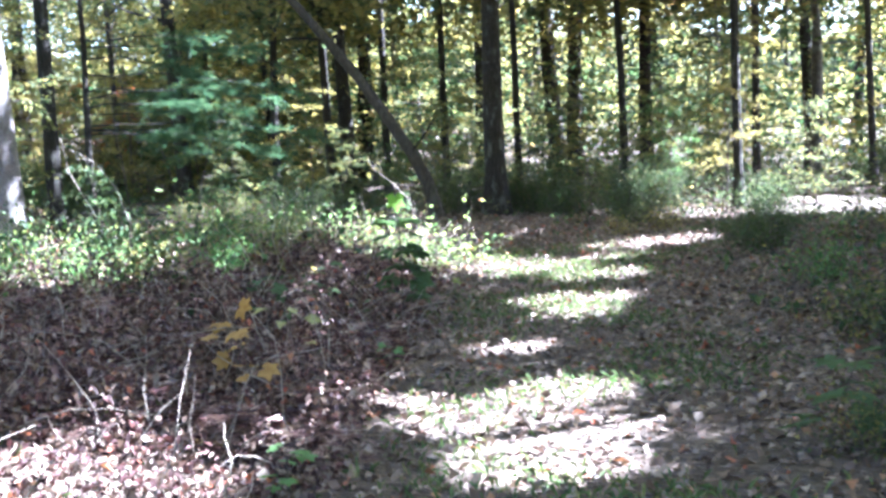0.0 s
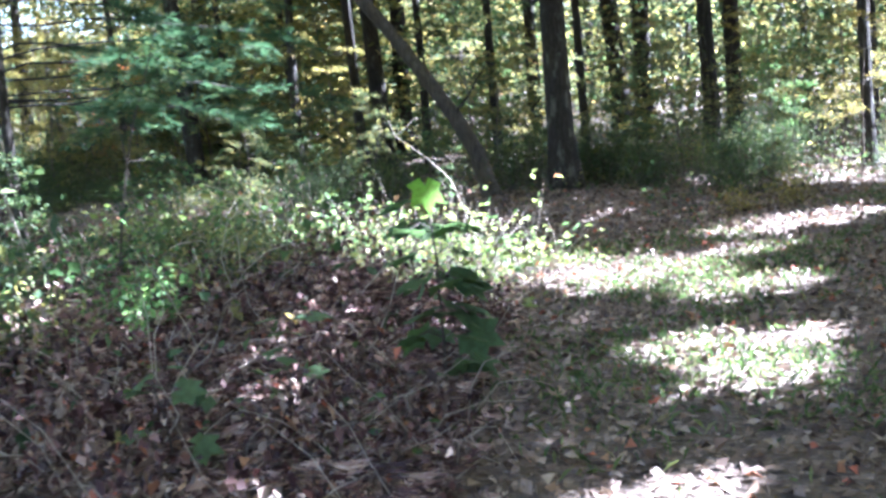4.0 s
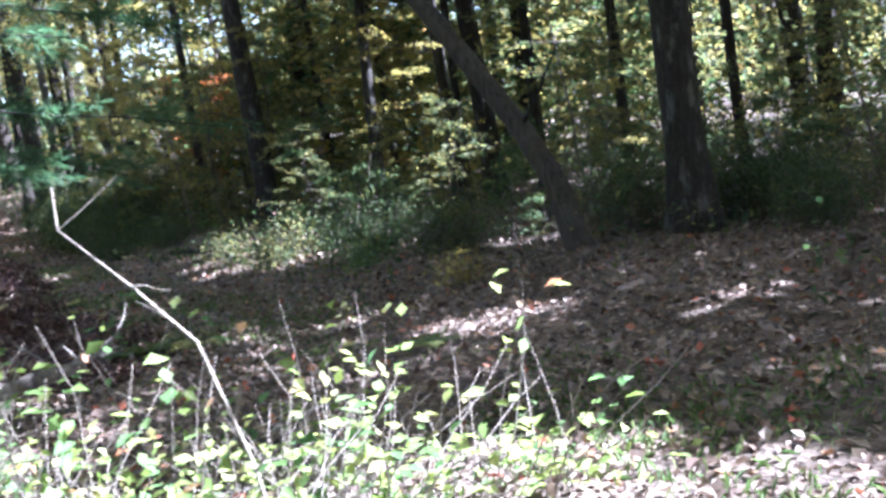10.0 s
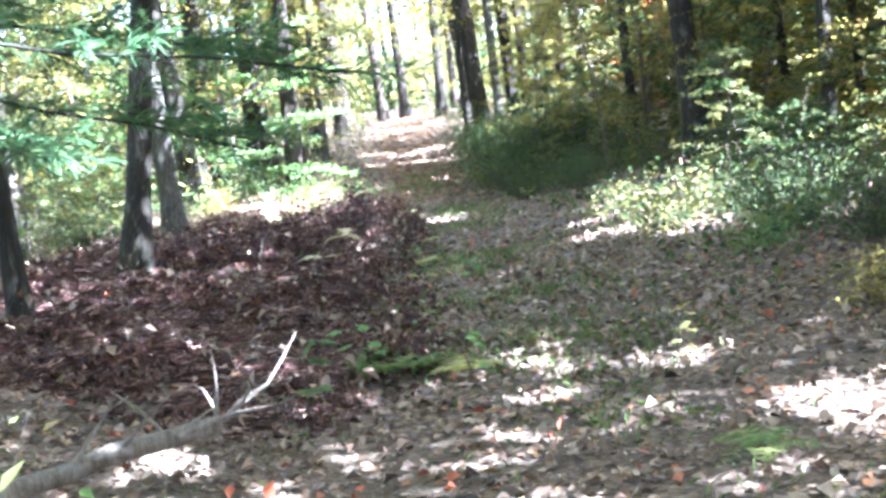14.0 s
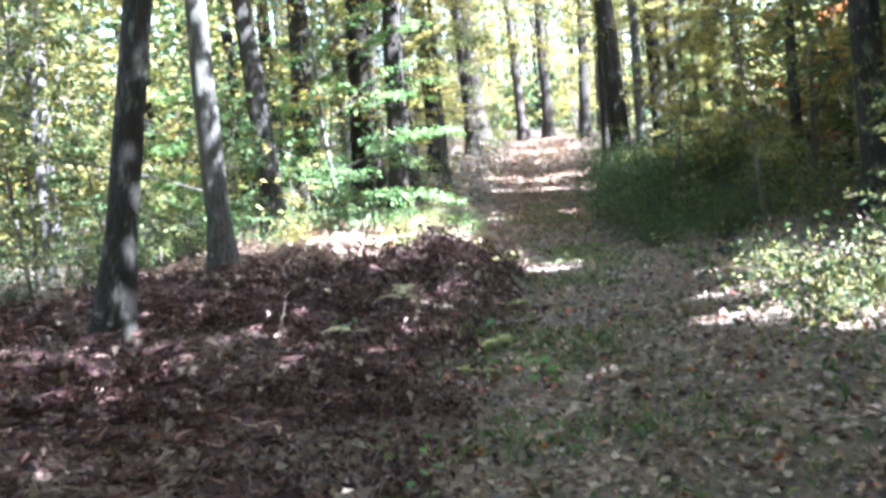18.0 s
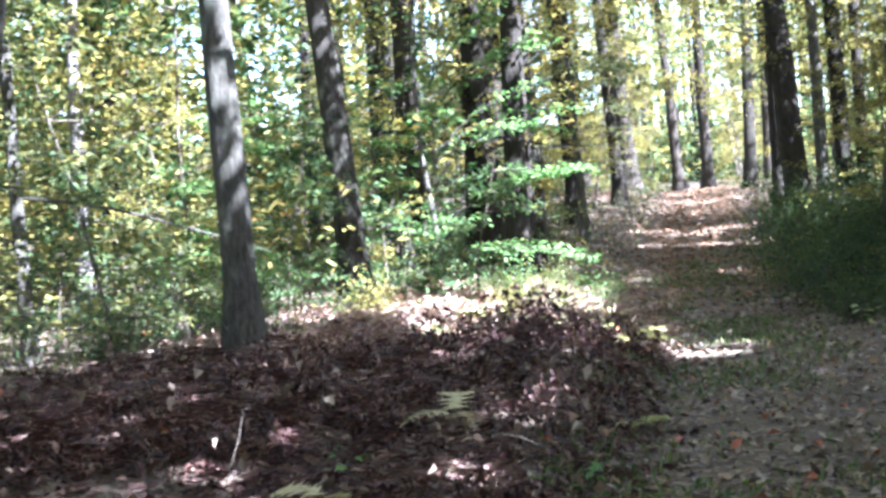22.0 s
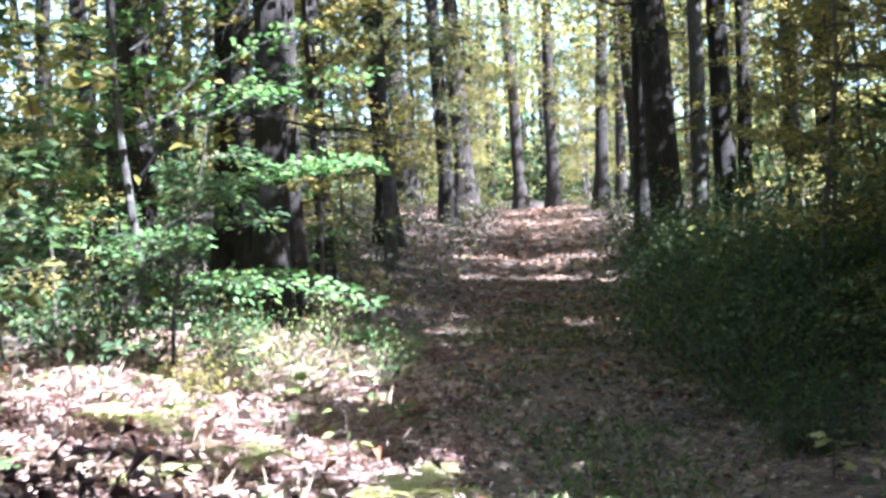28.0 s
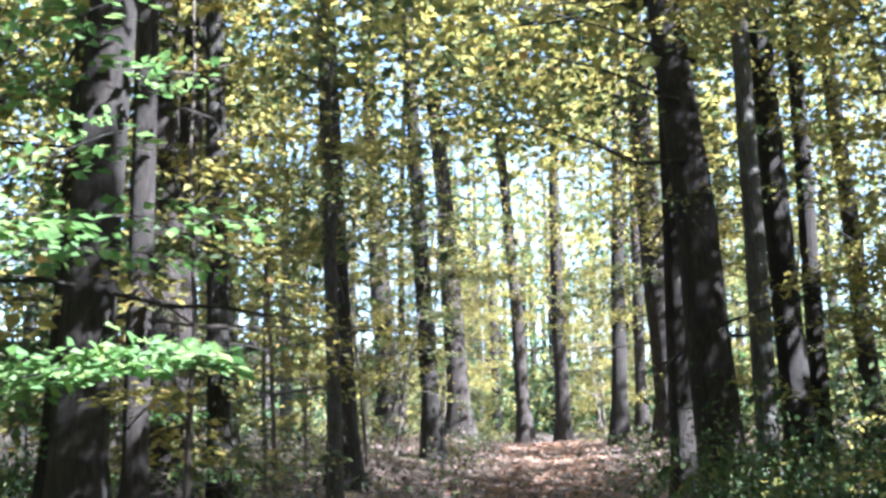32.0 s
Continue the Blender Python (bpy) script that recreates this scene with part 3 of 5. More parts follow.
# streaks of sun that lie across the second trail: from, to, half width
STREAKS = [
    ((-21.75, 35.97), (-20.4, 36.2), 0.2), ((-20.4, 36.2), (-19.83, 37.63), 0.2), ((-23.36, 38.0), (-21.9, 38.2), 0.3), ((-21.9, 38.2), (-21.67, 39.6), 0.3),
    ((-29.0, 44.85), (-27.42, 44.63), 0.2), ((-27.15, 44.9), (-26.52, 46.18), 0.2), ((-17.9, 31.5), (-17.3, 32.0), 0.16), ((-16.2, 32.3), (-15.6, 32.7), 0.13),
    ((-13.2, 26.9), (-12.4, 27.2), 0.11), ((-11.8, 25.75), (-10.95, 26.35), 0.07), ((-7.5, 21.2), (-6.9, 21.9), 0.09),
    ((-3.8, 16.0), (-2.8, 16.3), 0.14), ((-3.3, 15.4), (-2.95, 15.5), 0.13), ((-2.2, 15.75), (-0.73, 15.6), 0.2), ((-32.5, 50.0), (-31.2, 51.2), 0.3),
]


def streak_gaps():
    """The streaks as rows of round gaps that lap over each other."""
    rows = []
    for (ax, ay), (bx, by), r in STREAKS:
        n = int(math.hypot(bx - ax, by - ay) / (r * 1.1)) + 2
        for u in np.linspace(0, 1, n):
            x, y = ax + (bx - ax) * u, ay + (by - ay) * u
            rows.append((x, y, float(land(x, y)), r * (1.0 + 0.35 * math.sin(7.0 * u + ax))))
    return rows


GAPS_BANK = [(-1.6, 7.3, 0.5, 0.14), (-2.3, 7.6, 0.6, 0.16), (-1.1, 8.3, 0.3, 0.16), (-1.9, 6.6, 0.4, 0.12), (-1.3, 6.7, 0.3, 0.12), (-2.6, 6.9, 0.6, 0.16), (-1.5, 9.2, 0.4, 0.3), (-0.9, 9.6, 0.2, 0.3)]
GAPS_YOUNG = [(-5.2, 11.6, 1.5, 0.4), (-6.6, 11.2, 2.2, 0.4), (-7.4, 9.4, 1.5, 0.4), (-6.8, 7.6, 1.4, 0.4), (-3.2, 22.8, 2.4, 0.3)]
GAPS_PINK = [(-14.6, 25.2, 0.4, 0.9), (-13.6, 25.6, 0.3, 0.7), (-15.5, 26.2, 0.4, 0.8), (-12.8, 25.3, 0.3, 0.5), (-13.4, 26.3, 0.2, 0.5), (-15.2, 27.3, 0.4, 0.6), (-16.3, 27.6, 0.6, 0.6)]
GAPS_THICKET = [(-3.5, 27.0, 4.0, 0.8), (-3.9, 13.65, 0.35, 0.25), (-4.3, 13.7, 0.3, 0.22), (-18.0, 30.0, 4.4, 0.5), (-17.7, 30.2, 3.3, 0.4), (-10.6, 23.2, 0.6, 0.28), (-11.3, 22.6, 0.5, 0.24), (-9.7, 22.0, 0.4, 0.22), (-8.9, 20.9, 0.3, 0.22), (-9.6, 19.6, 0.4, 0.14)]
SUN_SPOTS = GAPS_BANK + GAPS_YOUNG + GAPS_PINK + GAPS_THICKET + GAPS_START + GAPS_CORNER + GAPS_WEEDS + GAPS_BRACKEN + GAPS_FOLIAGE + GAPS_FAR + streak_gaps()
SPOT = np.array(SUN_SPOTS)
SUN_N = np.array(SUN_WAY)


def in_the_sun(p):
    """Whether points lie in a shaft of sun through the leaf roof."""
    open_to = np.zeros(len(p), bool)
    for x, y, z, r in SPOT:
        v = p - (x, y, z)
        s = v @ SUN_N
        off = np.linalg.norm(v - s[:, None] * SUN_N, axis=1)
        open_to |= (s > 0.5) & (off < r * 1.15)
    return open_to


def own_crown(root, m, kind, seed, shades, broad):
    """A crown of leaf clumps with uneven gaps for one tree by the walk."""
    rng = np.random.default_rng(seed)
    tall = {"pole": 7.0, "pine": 14.0, "pine2": 14.5}.get(kind, 11.5)
    low = {"pole": 2.8, "pine": 4.2, "pine2": 5.0}.get(kind, 4.6)
    wide = 1.5 if kind == "pole" else 3.4
    at = []
    full = 1.5 if broad else 1.0 if shades else 0.45
    if broad:
        wide = 4.4
    for _ in range(int((12 if kind == "pole" else 30) * full)):
        u = rng.uniform(0, 1)
        r, a = wide * (1.1 - 0.6 * u) * math.sqrt(rng.uniform(0.03, 1)), rng.uniform(0, 2 * math.pi)
        c = np.array((r * math.cos(a), r * math.sin(a), low + (tall - low) * u))
        at.append(c + rng.normal(0, 1, (115, 3)) * (0.8, 0.8, 0.2))
    fine = m.translation.y > 26 and m.translation.x < -8
    if fine:
        at = at + [q + rng.normal(0, 0.25, q.shape) for q in at]
    at = np.concatenate(at) + np.array(m.translation)
    out = rng.normal(0, 1, at.shape) * (1, 1, 0.35)
    size = rng.uniform(0.17, 0.3, len(at)) * (0.7 if kind == "pole" else 0.5 if fine else 1.0)
    keep = ~in_the_sun(at)
    v, f = leaves(at[keep], out[keep], size[keep], 0.72, rng=rng)
    inv = np.array(m.inverted())
    v = v @ inv[:3, :3].T + inv[:3, 3]
    part("crown", mesh_of("crown", v, f, LEAF_OF[kind]), root)


WALK = np.array([(-0.4, -3), (-0.4, 1.5), (0.4, 5), (0.5, 9), (-1, 13), (-5, 17.6), (-9, 23), (-13, 28), (-23, 40)], float)


def stand_tree(x, y, k, kind, turn, high, seed, tilt=None, broad=False):
    cast = 1.05 * 8.5
    sx, sy = x - math.cos(SUN_AZ) * cast, y - math.sin(SUN_AZ) * cast
    near = min(far_from(WALK, x, y)[0], far_from(WALK, sx, sy)[0]) < 9.0
    m = set_down(None, x, y, turn, (k, k, high))
    if tilt:
        m = Matrix.Translation(m.translation) @ Matrix.Rotation(radians(tilt[0]), 4, Vector(tilt[1])) @ Matrix.Translation(-m.translation) @ m
    root = tagged(copy_thing((NEAR if near else FAR)[kind], m), LABELS[kind], "tree", "forest trees")
    if near:
        own_crown(root, m, kind, seed, far_from(WALK, sx, sy)[0] < 6.5, broad)
    return root


BIG_PINE = (-17.77, 36.37)
for n, (x, y, r, kind, turn) in enumerate(TREES):
    root = stand_tree(x, y, r / WIDTH[kind], kind, turn, 1.0, 100 + n)
    if (x, y) == BIG_PINE:
        inv = np.array(root.matrix_basis.inverted())
        for line in (((-17.8, 36.3, 5.95), (-17.87, 36.15, 5.99), (-18.28, 35.24, 6.23), (-18.71, 34.27, 6.36)), ((-17.8, 36.35, 5.45), (-17.99, 36.26, 5.52), (-18.39, 35.35, 5.81), (-18.82, 34.41, 5.91)),
                     ((-17.8, 36.4, 4.85), (-18.28, 35.81, 4.8), (-18.43, 35.13, 4.96), (-18.66, 34.36, 5.08))):
            v, f = tube(line, (0.03, 0.022, 0.015, 0.008), 6)
            part("dead_branch", mesh_of("dead_branch", v @ inv[:3, :3].T + inv[:3, 3], f, BARK_DARK, True), root, "long bare dead branch")

stand_tree(-10.2, 18.3, 0.58, "dark", 40, 1.0, 390, (10, (-0.77, 0.64, 0)))

# broad-crowned trees added on the sunny side, to shade both trails
for n, (x, y, kind) in enumerate(((6.3, 8.2, "dark"), (8.6, 11.6, "dark2"), (6.6, 4.6, "dark"), (5.4, 0.6, "dark2"), (9.0, 1.8, "dark"), (9.6, 6.8, "pine"), (12.0, 9.4, "dark"), (12.8, 13.6, "dark2"),
                                  (5.2, 19.8, "dark"), (11.4, 4.0, "pine2"), (7.2, -2.6, "dark"), (3.4, 23.2, "dark2"), (10.2, 16.2, "dark"), (1.0, 24.2, "pine"), (-0.8, 26.6, "dark"), (6.8, 24.6, "dark"),
                                  (11.9, 17.3, "dark"), (9.2, 23.4, "dark2"), (4.0, 27.6, "dark"), (-11.0, 32.0, "dark"), (-6.2, 31.6, "dark2"), (-8.6, 34.4, "dark"), (-4.2, 29.4, "dark2"), (-2.4, 27.6, "dark"))):
    stand_tree(x, y, 0.42, kind, 40 * n, 1.0, 350 + n, None, True)

# woods on all sides, thinned so that the trails stay open
fill = np.random.default_rng(5)
stand = [(x, y) for x, y, *_ in TREES] + [(6.3, 8.2), (8.6, 11.6), (6.6, 4.6), (8.8, 1.8), (9.4, 6.8), (12.0, 9.4), (12.8, 13.6), (5.2, 19.8), (10.2, 16.2), (11.9, 17.3), (9.2, 23.4), (4.0, 27.6), (3.4, 23.2)]
kinds = ("dark", "dark2", "pine", "pine2", "grey", "dark", "pole", "pine")
made = 0
for _ in range(5000):
    if made >= 170:
        break
    r = 6 + 52 * math.sqrt(fill.uniform())
    a = fill.uniform(0, 2 * math.pi)
    x, y = -9 + r * math.cos(a), 21 + r * math.sin(a)
    if min(far_from(TRAIL_A, x, y)[0], far_from(TRAIL_B, x, y)[0]) < 3.8 or min(math.hypot(x - p, y - q) for p, q in stand) < 2.3:
        continue
    if (-21 < x < 4.5 and -4 < y < 25) or (-21 < x < -6 and y < 32 and y > 0) or math.hypot(x, y + 4) < 6:
        continue
    if any(0 < (v := (x - q[0]) * math.cos(SUN_AZ) + (y - q[1]) * math.sin(SUN_AZ)) < 13 and abs((y - q[1]) * math.cos(SUN_AZ) - (x - q[0]) * math.sin(SUN_AZ)) < 0.35 + 0.4 * q[3] for q in SUN_SPOTS):
        continue
    stand.append((x, y))
    kind = kinds[fill.integers(len(kinds))]
    stand_tree(x, y, fill.uniform(0.6, 1.15), kind, fill.uniform(0, 360), fill.uniform(0.85, 1.1), 400 + made)
    made += 1
for store in (NEAR, FAR):
    for m in store.values():
        discard(m)

# ---- leaning tree ----
def leaning_tree():
    rng = np.random.default_rng(21)
    root = tagged(new("leaning_tree"), "bare grey-brown tree leaning far over, rooted in the dark bank", "tree")
    z = float(land(-0.96, 18.54))
    line = np.array([(-0.8, 18.45, z - 0.2), (-0.9, 18.54, z + 0.1), (-1.05, 18.66, z + 0.7), (-1.35, 18.8, z + 1.3), (-1.8, 19.0, z + 2.0), (-2.3, 19.3, z + 2.75), (-2.95, 19.6, z + 3.6), (-3.75, 20.0, z + 4.6), (-4.65, 20.4, z + 5.7)])
    part("trunk", mesh_of("trunk", *tube(line, (0.2, 0.15, 0.125, 0.115, 0.11, 0.105, 0.1, 0.085, 0.065), 14, 0.03, rng), BARK_LEAN, True), root)
    for p, w in (((-2.3, 19.3, z + 2.75), (-0.3, 0.2, 1)), ((-2.95, 19.6, z + 3.6), (-1, -0.4, 0.3)), ((-1.35, 18.8, z + 1.3), (0.5, -0.6, 0.5))):
        part("dead_branch", mesh_of("dead_branch", *tube(bent(p, w, 1.3, 6, 0.1, 0.12, rng), 0.03 * np.linspace(1, 0.2, 7), 5), BARK_DARK, True), root)


leaning_tree()


# ---- beech with its low bright branch ----
def beech_branch():
    rng = np.random.default_rng(8)
    root = tagged(new("beech_sapling"), "young beech with one long low bough of bright green leaves", "tree")
    x, y = -18.6, 28.0
    z = float(land(x, y))
    stem = bent((x, y, z - 0.1), (0.05, 0.03, 1), 6.5, 9, 0, 0.04, rng)
    part("trunk", mesh_of("trunk", *tube(stem, 0.055 * np.linspace(1, 0.25, 10), 8, 0.03, rng), BARK_GREY, True), root)
    boughs = [((x, y, z + 1.0), (-16.2, 29.1, 2.2), 520, 0.125), ((x, y, z + 1.7), (-16.9, 28.5, 3.0), 90, 0.12), ((x, y, z + 2.1), (-17.1, 29.1, 3.6), 100, 0.12),
              ((x, y, z + 2.6), (-16.8, 28.9, 4.3), 100, 0.12), ((x, y, z + 1.9), (-17.6, 27.3, 3.2), 80, 0.12), ((x, y, z + 3.2), (-17.2, 28.8, 5.0), 100, 0.12), ((x, y, z + 0.5), (-17.4, 27.6, 1.6), 80, 0.11),
              ((x, y, z + 0.35), (-16.2, 29.05, 0.85), 170, 0.11), ((x, y, z + 0.4), (-17.05, 29.55, 0.95), 120, 0.12), ((x, y, z + 0.4), (-17.1, 28.4, 0.95), 110, 0.12),
              ((x, y, z + 3.0), (-18.0, 30.2, 4.4), 150, 0.12), ((x, y, z + 2.2), (-17.6, 30.4, 3.3), 150, 0.12), ((x, y, z + 3.4), (-18.5, 29.6, 4.8), 110, 0.12), ((x, y, z + 2.0), (-17.2, 29.7, 2.9), 110, 0.12)]
    for a, b, c, s in boughs:
        a, b = np.array(a), np.array(b)
        u = np.linspace(0, 1, 9)[:, None]
        line = a + (b - a) * u + (0, 0, 0.25) * np.sin(u * math.pi) + rng.normal(0, 0.02, (9, 3))
        bough = part("bough", mesh_of("bough", *tube(line, 0.016 * np.linspace(1, 0.2, 9), 5), BARK_GREY, True), root)
        at, out, size = spray(line, c, s, 0.34, rng, 0.1, 0.3)
        part("foliage", mesh_of("foliage", *leaves(at, out, size, 0.58, 0.15, 0.1, rng), L_BRIGHT), bough, "bright green beech leaves")


beech_branch()


# ---- young pine that hangs its boughs over the fork ----
def young_pine():
    rng = np.random.default_rng(39)
    root = tagged(new("young_pine"), "young pine hanging long boughs of soft blue-green needles", "tree")
    x, y = -5.5, 12.1
    z = float(land(x, y))
    part("trunk", mesh_of("trunk", *tube(bent((x, y, z - 0.1), (0.02, 0.01, 1), 6.5, 9, 0, 0.03, rng), 0.06 * np.linspace(1, 0.2, 10), 8, 0.03, rng), BARK_DARK, True), root)
    tips = ((-2.3, 13.2, 1.75), (-2.7, 12.7, 2.3), (-2.6, 13.6, 2.4), (-3.0, 13.4, 1.55), (-3.2, 12.6, 1.6), (-2.9, 13.9, 2.9), (-3.6, 13.9, 2.0), (-3.4, 12.0, 2.1), (-3.8, 13.2, 2.6), (-4.2, 12.6, 1.6), (-3.3, 12.9, 3.1), (-4.4, 13.6, 2.3))
    for tip in tips:
        a, b = np.array((x, y, tip[2] + rng.uniform(0.1, 0.5))), np.array(tip)
        u = np.linspace(0, 1, 8)[:, None]
        line = a + (b - a) * u + (0, 0, 0.15) * np.sin(u * math.pi) + rng.normal(0, 0.02, (8, 3))
        bough = part("bough", mesh_of("bough", *tube(line, 0.014 * np.linspace(1, 0.3, 8), 5), BARK_DARK, True), root)
        at, out = [], []
        for _ in range(26):
            k = rng.uniform(2.4, 7)
            i = min(int(k), 6)
            q = line[i] + (line[i + 1] - line[i]) * (k - i)
            way = unit((b - a) * rng.uniform(0.15, 0.5) + rng.normal(0, 0.5, 3) * (1, 1, 0.45))
            v = rng.uniform(0, 1, (46, 1)) * rng.uniform(0.2, 0.42)
            at.append(q + way * v), out.append(way * 0.7 + rng.normal(0, 0.55, (46, 3)))
        at, out = np.concatenate(at), np.concatenate(out)
        part("needles", mesh_of("needles", *leaves(at, out, rng.uniform(0.07, 0.12, len(at)), 0.05, 0.1, 0.15, rng), L_NEEDLE), bough, "soft blue-green pine needles")


young_pine()


# ---- young growth ----
SAP = {
    "green": [sapling(2.8, L_GREEN, 20, 84, 0.070, 1.0, 30), sapling(1.9, L_GREEN, 16, 75, 0.067, 0.85, 31)],
    "mixed": [sapling(3.4, L_MIXED, 21, 87, 0.070, 1.2, 32), sapling(2.2, L_MIXED, 17, 78, 0.063, 0.9, 33), sapling(4.6, L_MIXED, 24, 89, 0.078, 1.4, 34, 0.028, 0.2)],
    "gold": [sapling(3.8, L_GOLD, 24, 107, 0.056, 1.3, 35, 0.022), sapling(5.2, L_GOLD, 28, 116, 0.059, 1.5, 36, 0.03, 0.25)],
    "bright": [sapling(2.6, L_BRIGHT, 20, 78, 0.070, 1.0, 37), sapling(3.6, L_BRIGHT, 22, 81, 0.074, 1.2, 40)],
    "orange": [sapling(4.2, L_ORANGE, 24, 87, 0.089, 1.4, 38, 0.03, 0.3)],
}
SAP_LABEL = {
    "green": "young tree with flat tiers of green leaves", "mixed": "young tree with yellow-green autumn leaves",
    "gold": "young tree with golden autumn leaves", "bright": "young tree with fresh bright green leaves",
    "orange": "small tree in glowing orange autumn leaf",
}
BUSH = {
    "shrub": [bush(0.8, 1.3, L_SHRUB, 44, 120, 0.048, 50), bush(0.6, 0.9, L_SHRUB, 36, 100, 0.045, 51)],
    "yellow": [bush(0.5, 0.7, L_GOLD, 18, 40, 0.07, 52)],
    "weedy": [bush(0.6, 1.0, L_WEED, 26, 16, 0.06, 56), bush(0.5, 0.85, L_BRIGHT, 22, 15, 0.06, 57)],
    "leafy": [bush(0.6, 0.8, L_GREEN, 24, 48, 0.075, 53), bush(0.5, 0.6, L_BRIGHT, 18, 40, 0.08, 54), bush(0.6, 0.9, L_MIXED, 24, 46, 0.07, 55)],
}
BUSH_LABEL = {"weedy": "straggly pale weed bush in full sun", "shrub": "dense grey-green shrub beside the trail", "yellow": "small bush with yellow autumn leaves", "leafy": "low leafy green bush on the woodland floor"}
grow = np.random.default_rng(77)


def plant(store, names, kind, x, y, s, label, category, group):
    model = store[kind][grow.integers(len(store[kind]))]
    placed(model, x, y, grow.uniform(0, 360), (s, s, s * grow.uniform(0.9, 1.1)), label, category, group)


# plants that stand out along the walk, kind by kind: x, y, scale
LEAFY_BUSHES = [
    (-18.2, 28.2, 0.9), (-5.6, 23, 0.9), (-3.6, 19.9, 0.6), (3, 7.4, 0.7), (2.6, 4.2, 0.7), (2.3, 2.4, 0.6), (-17.3, 28, 0.7), (-16.3, 29.4, 0.5),
    (-2.7, 7.2, 0.7), (-3.6, 6.5, 0.8), (-4.6, 6, 0.9), (-2.3, 7.9, 0.55), (-16.3, 27.42, 0.7), (-17.4, 26.6, 0.9), (-5.58, 22.18, 0.8), (-4.52, 22.25, 0.7),
    (-6.77, 23.61, 0.7), (-3.58, 21.18, 0.6), (-16.75, 29.63, 0.7), (1.53, 1.74, 0.5), (-4.03, 7.58, 0.9), (-3.18, 6.32, 0.8), (-4.91, 7.18, 0.9), (-4.29, 9.21, 0.8),
    (-3.06, 9.05, 0.7), (-1.89, 9.46, 0.6), (-2.1, 8.02, 0.55), (-3.92, 10.83, 0.8), (-6.26, 11.92, 0.9),
]
GREEN_TREES = [
    (-17.6, 24.6, 1.2), (-18.6, 26.2, 1.3), (-11, 15.8, 1.1), (-5.2, 11.6, 0.7), (-7.4, 9.4, 1), (-6.8, 7.6, 0.9), (1.2, 20.6, 0.7), (-2, 21.2, 0.8),
    (-4.6, 23.6, 0.8), (-6.2, 25.4, 0.9), (-14.2, 36.6, 2.2), (-9.6, 33, 2.2), (-3.3, 8.6, 0.72), (-18.8, 25.66, 1.3), (1.63, 20.13, 0.6), (-2.15, 22.98, 0.6),
    (-4.88, 24.6, 0.6),
]
BRIGHT_TREES = [
    (-19.6, 28, 1.2), (-20.4, 31.2, 1), (3.9, 20.6, 0.8), (-20.15, 28.65, 1.4),
]
MIXED_TREES_NEAR = [
    (-16, 22.4, 1.1), (-14.2, 19.6, 1.1), (-12.4, 18, 1), (-6.6, 11.2, 0.9), (-8.2, 12.6, 1.1), (3.2, 16.6, 0.6), (2.2, 19.4, 0.7), (-3.2, 22.8, 0.8),
    (0.6, 21.8, 0.9), (-5, 25.6, 1), (-11.6, 30.2, 0.9), (-10.6, 31.6, 1.1), (-12.6, 34.2, 2), (-9, 30.6, 1.8), (-7.4, 29.6, 1.8), (-13.4, 39, 2.2),
    (-15.61, 21.41, 1.2), (-13.98, 19.44, 1.1), (-11.69, 16.55, 1), (-10.74, 14.81, 1.2), (-10.67, 30.43, 0.9), (-9.06, 28.54, 0.7), (-7.07, 26.91, 0.6), (-9.74, 32.47, 1.1),
    (-13.02, 36.54, 1.2), (2.68, 19.82, 0.7), (5.52, 22.15, 1), (6.86, 20.06, 1.1), (5.43, 10.86, 1), (4.35, 7.49, 0.9),
]
MIXED_TREES_MORE = [
    (-3.28, 24.52, 0.7), (-6.26, 26.07, 0.7),
]
GOLD_TREES = [
    (4.6, 18.2, 0.7), (5.6, 21.6, 0.9), (-0.8, 22, 0.8), (-9.8, 28.6, 0.9), (-13.4, 32.6, 0.9), (-12.6, 30.6, 1), (-14.6, 34.4, 1), (-10.5, 31.6, 1.9),
    (-11.6, 36.2, 2.1), (-17.95, 23.42, 1), (-13.98, 32.8, 1), (-12.42, 31.61, 0.8), (-14.54, 34.84, 1.1), (-11.57, 33.66, 1), (3.98, 20.88, 0.8), (1.96, 23.32, 0.9),
    (6.55, 13.47, 1.2), (-1.32, 24.91, 0.8),
]
SHRUB_BUSHES = [
    (-15.6, 21.4, 0.9), (-17.4, 23.6, 1.0), (-13.6, 18.8, 0.8), (-12.6, 16.9, 0.9), (-18.4, 24.4, 1.0),
    (-2.6, 20.2, 0.9), (-0.4, 20, 0.9), (-4, 21.6, 0.9), (0.9, 19.9, 0.9), (2.7, 16.9, 0.8), (5.2, 17.8, 0.9), (3.2, 10.2, 0.7), (3.6, 12.4, 0.6),
    (-5.4, 7.8, 0.8), (-12.4, 29.42, 1.2), (-13.39, 30.83, 1.3), (-14.4, 32, 1.3), (-12.29, 30.89, 1.3), (-13.39, 32.09, 1.4), (-15, 33.2, 1.3), (-15.9, 34.2, 1.3),
    (-16.7, 35.2, 1.3), (-14.6, 34.6, 1.5), (-11.04, 29.4, 0.9), (-15.36, 33.43, 0.9), (-11.52, 28.39, 0.7), (-10.17, 28.06, 0.6), (1.5, 18.56, 0.9), (2.57, 17.88, 0.8),
    (0.91, 20.13, 1), (3.43, 19.24, 0.9),
]
ORANGE_TREES = [
    (-12.3, 34.76, 1), (-14.08, 38.03, 1.1),
]
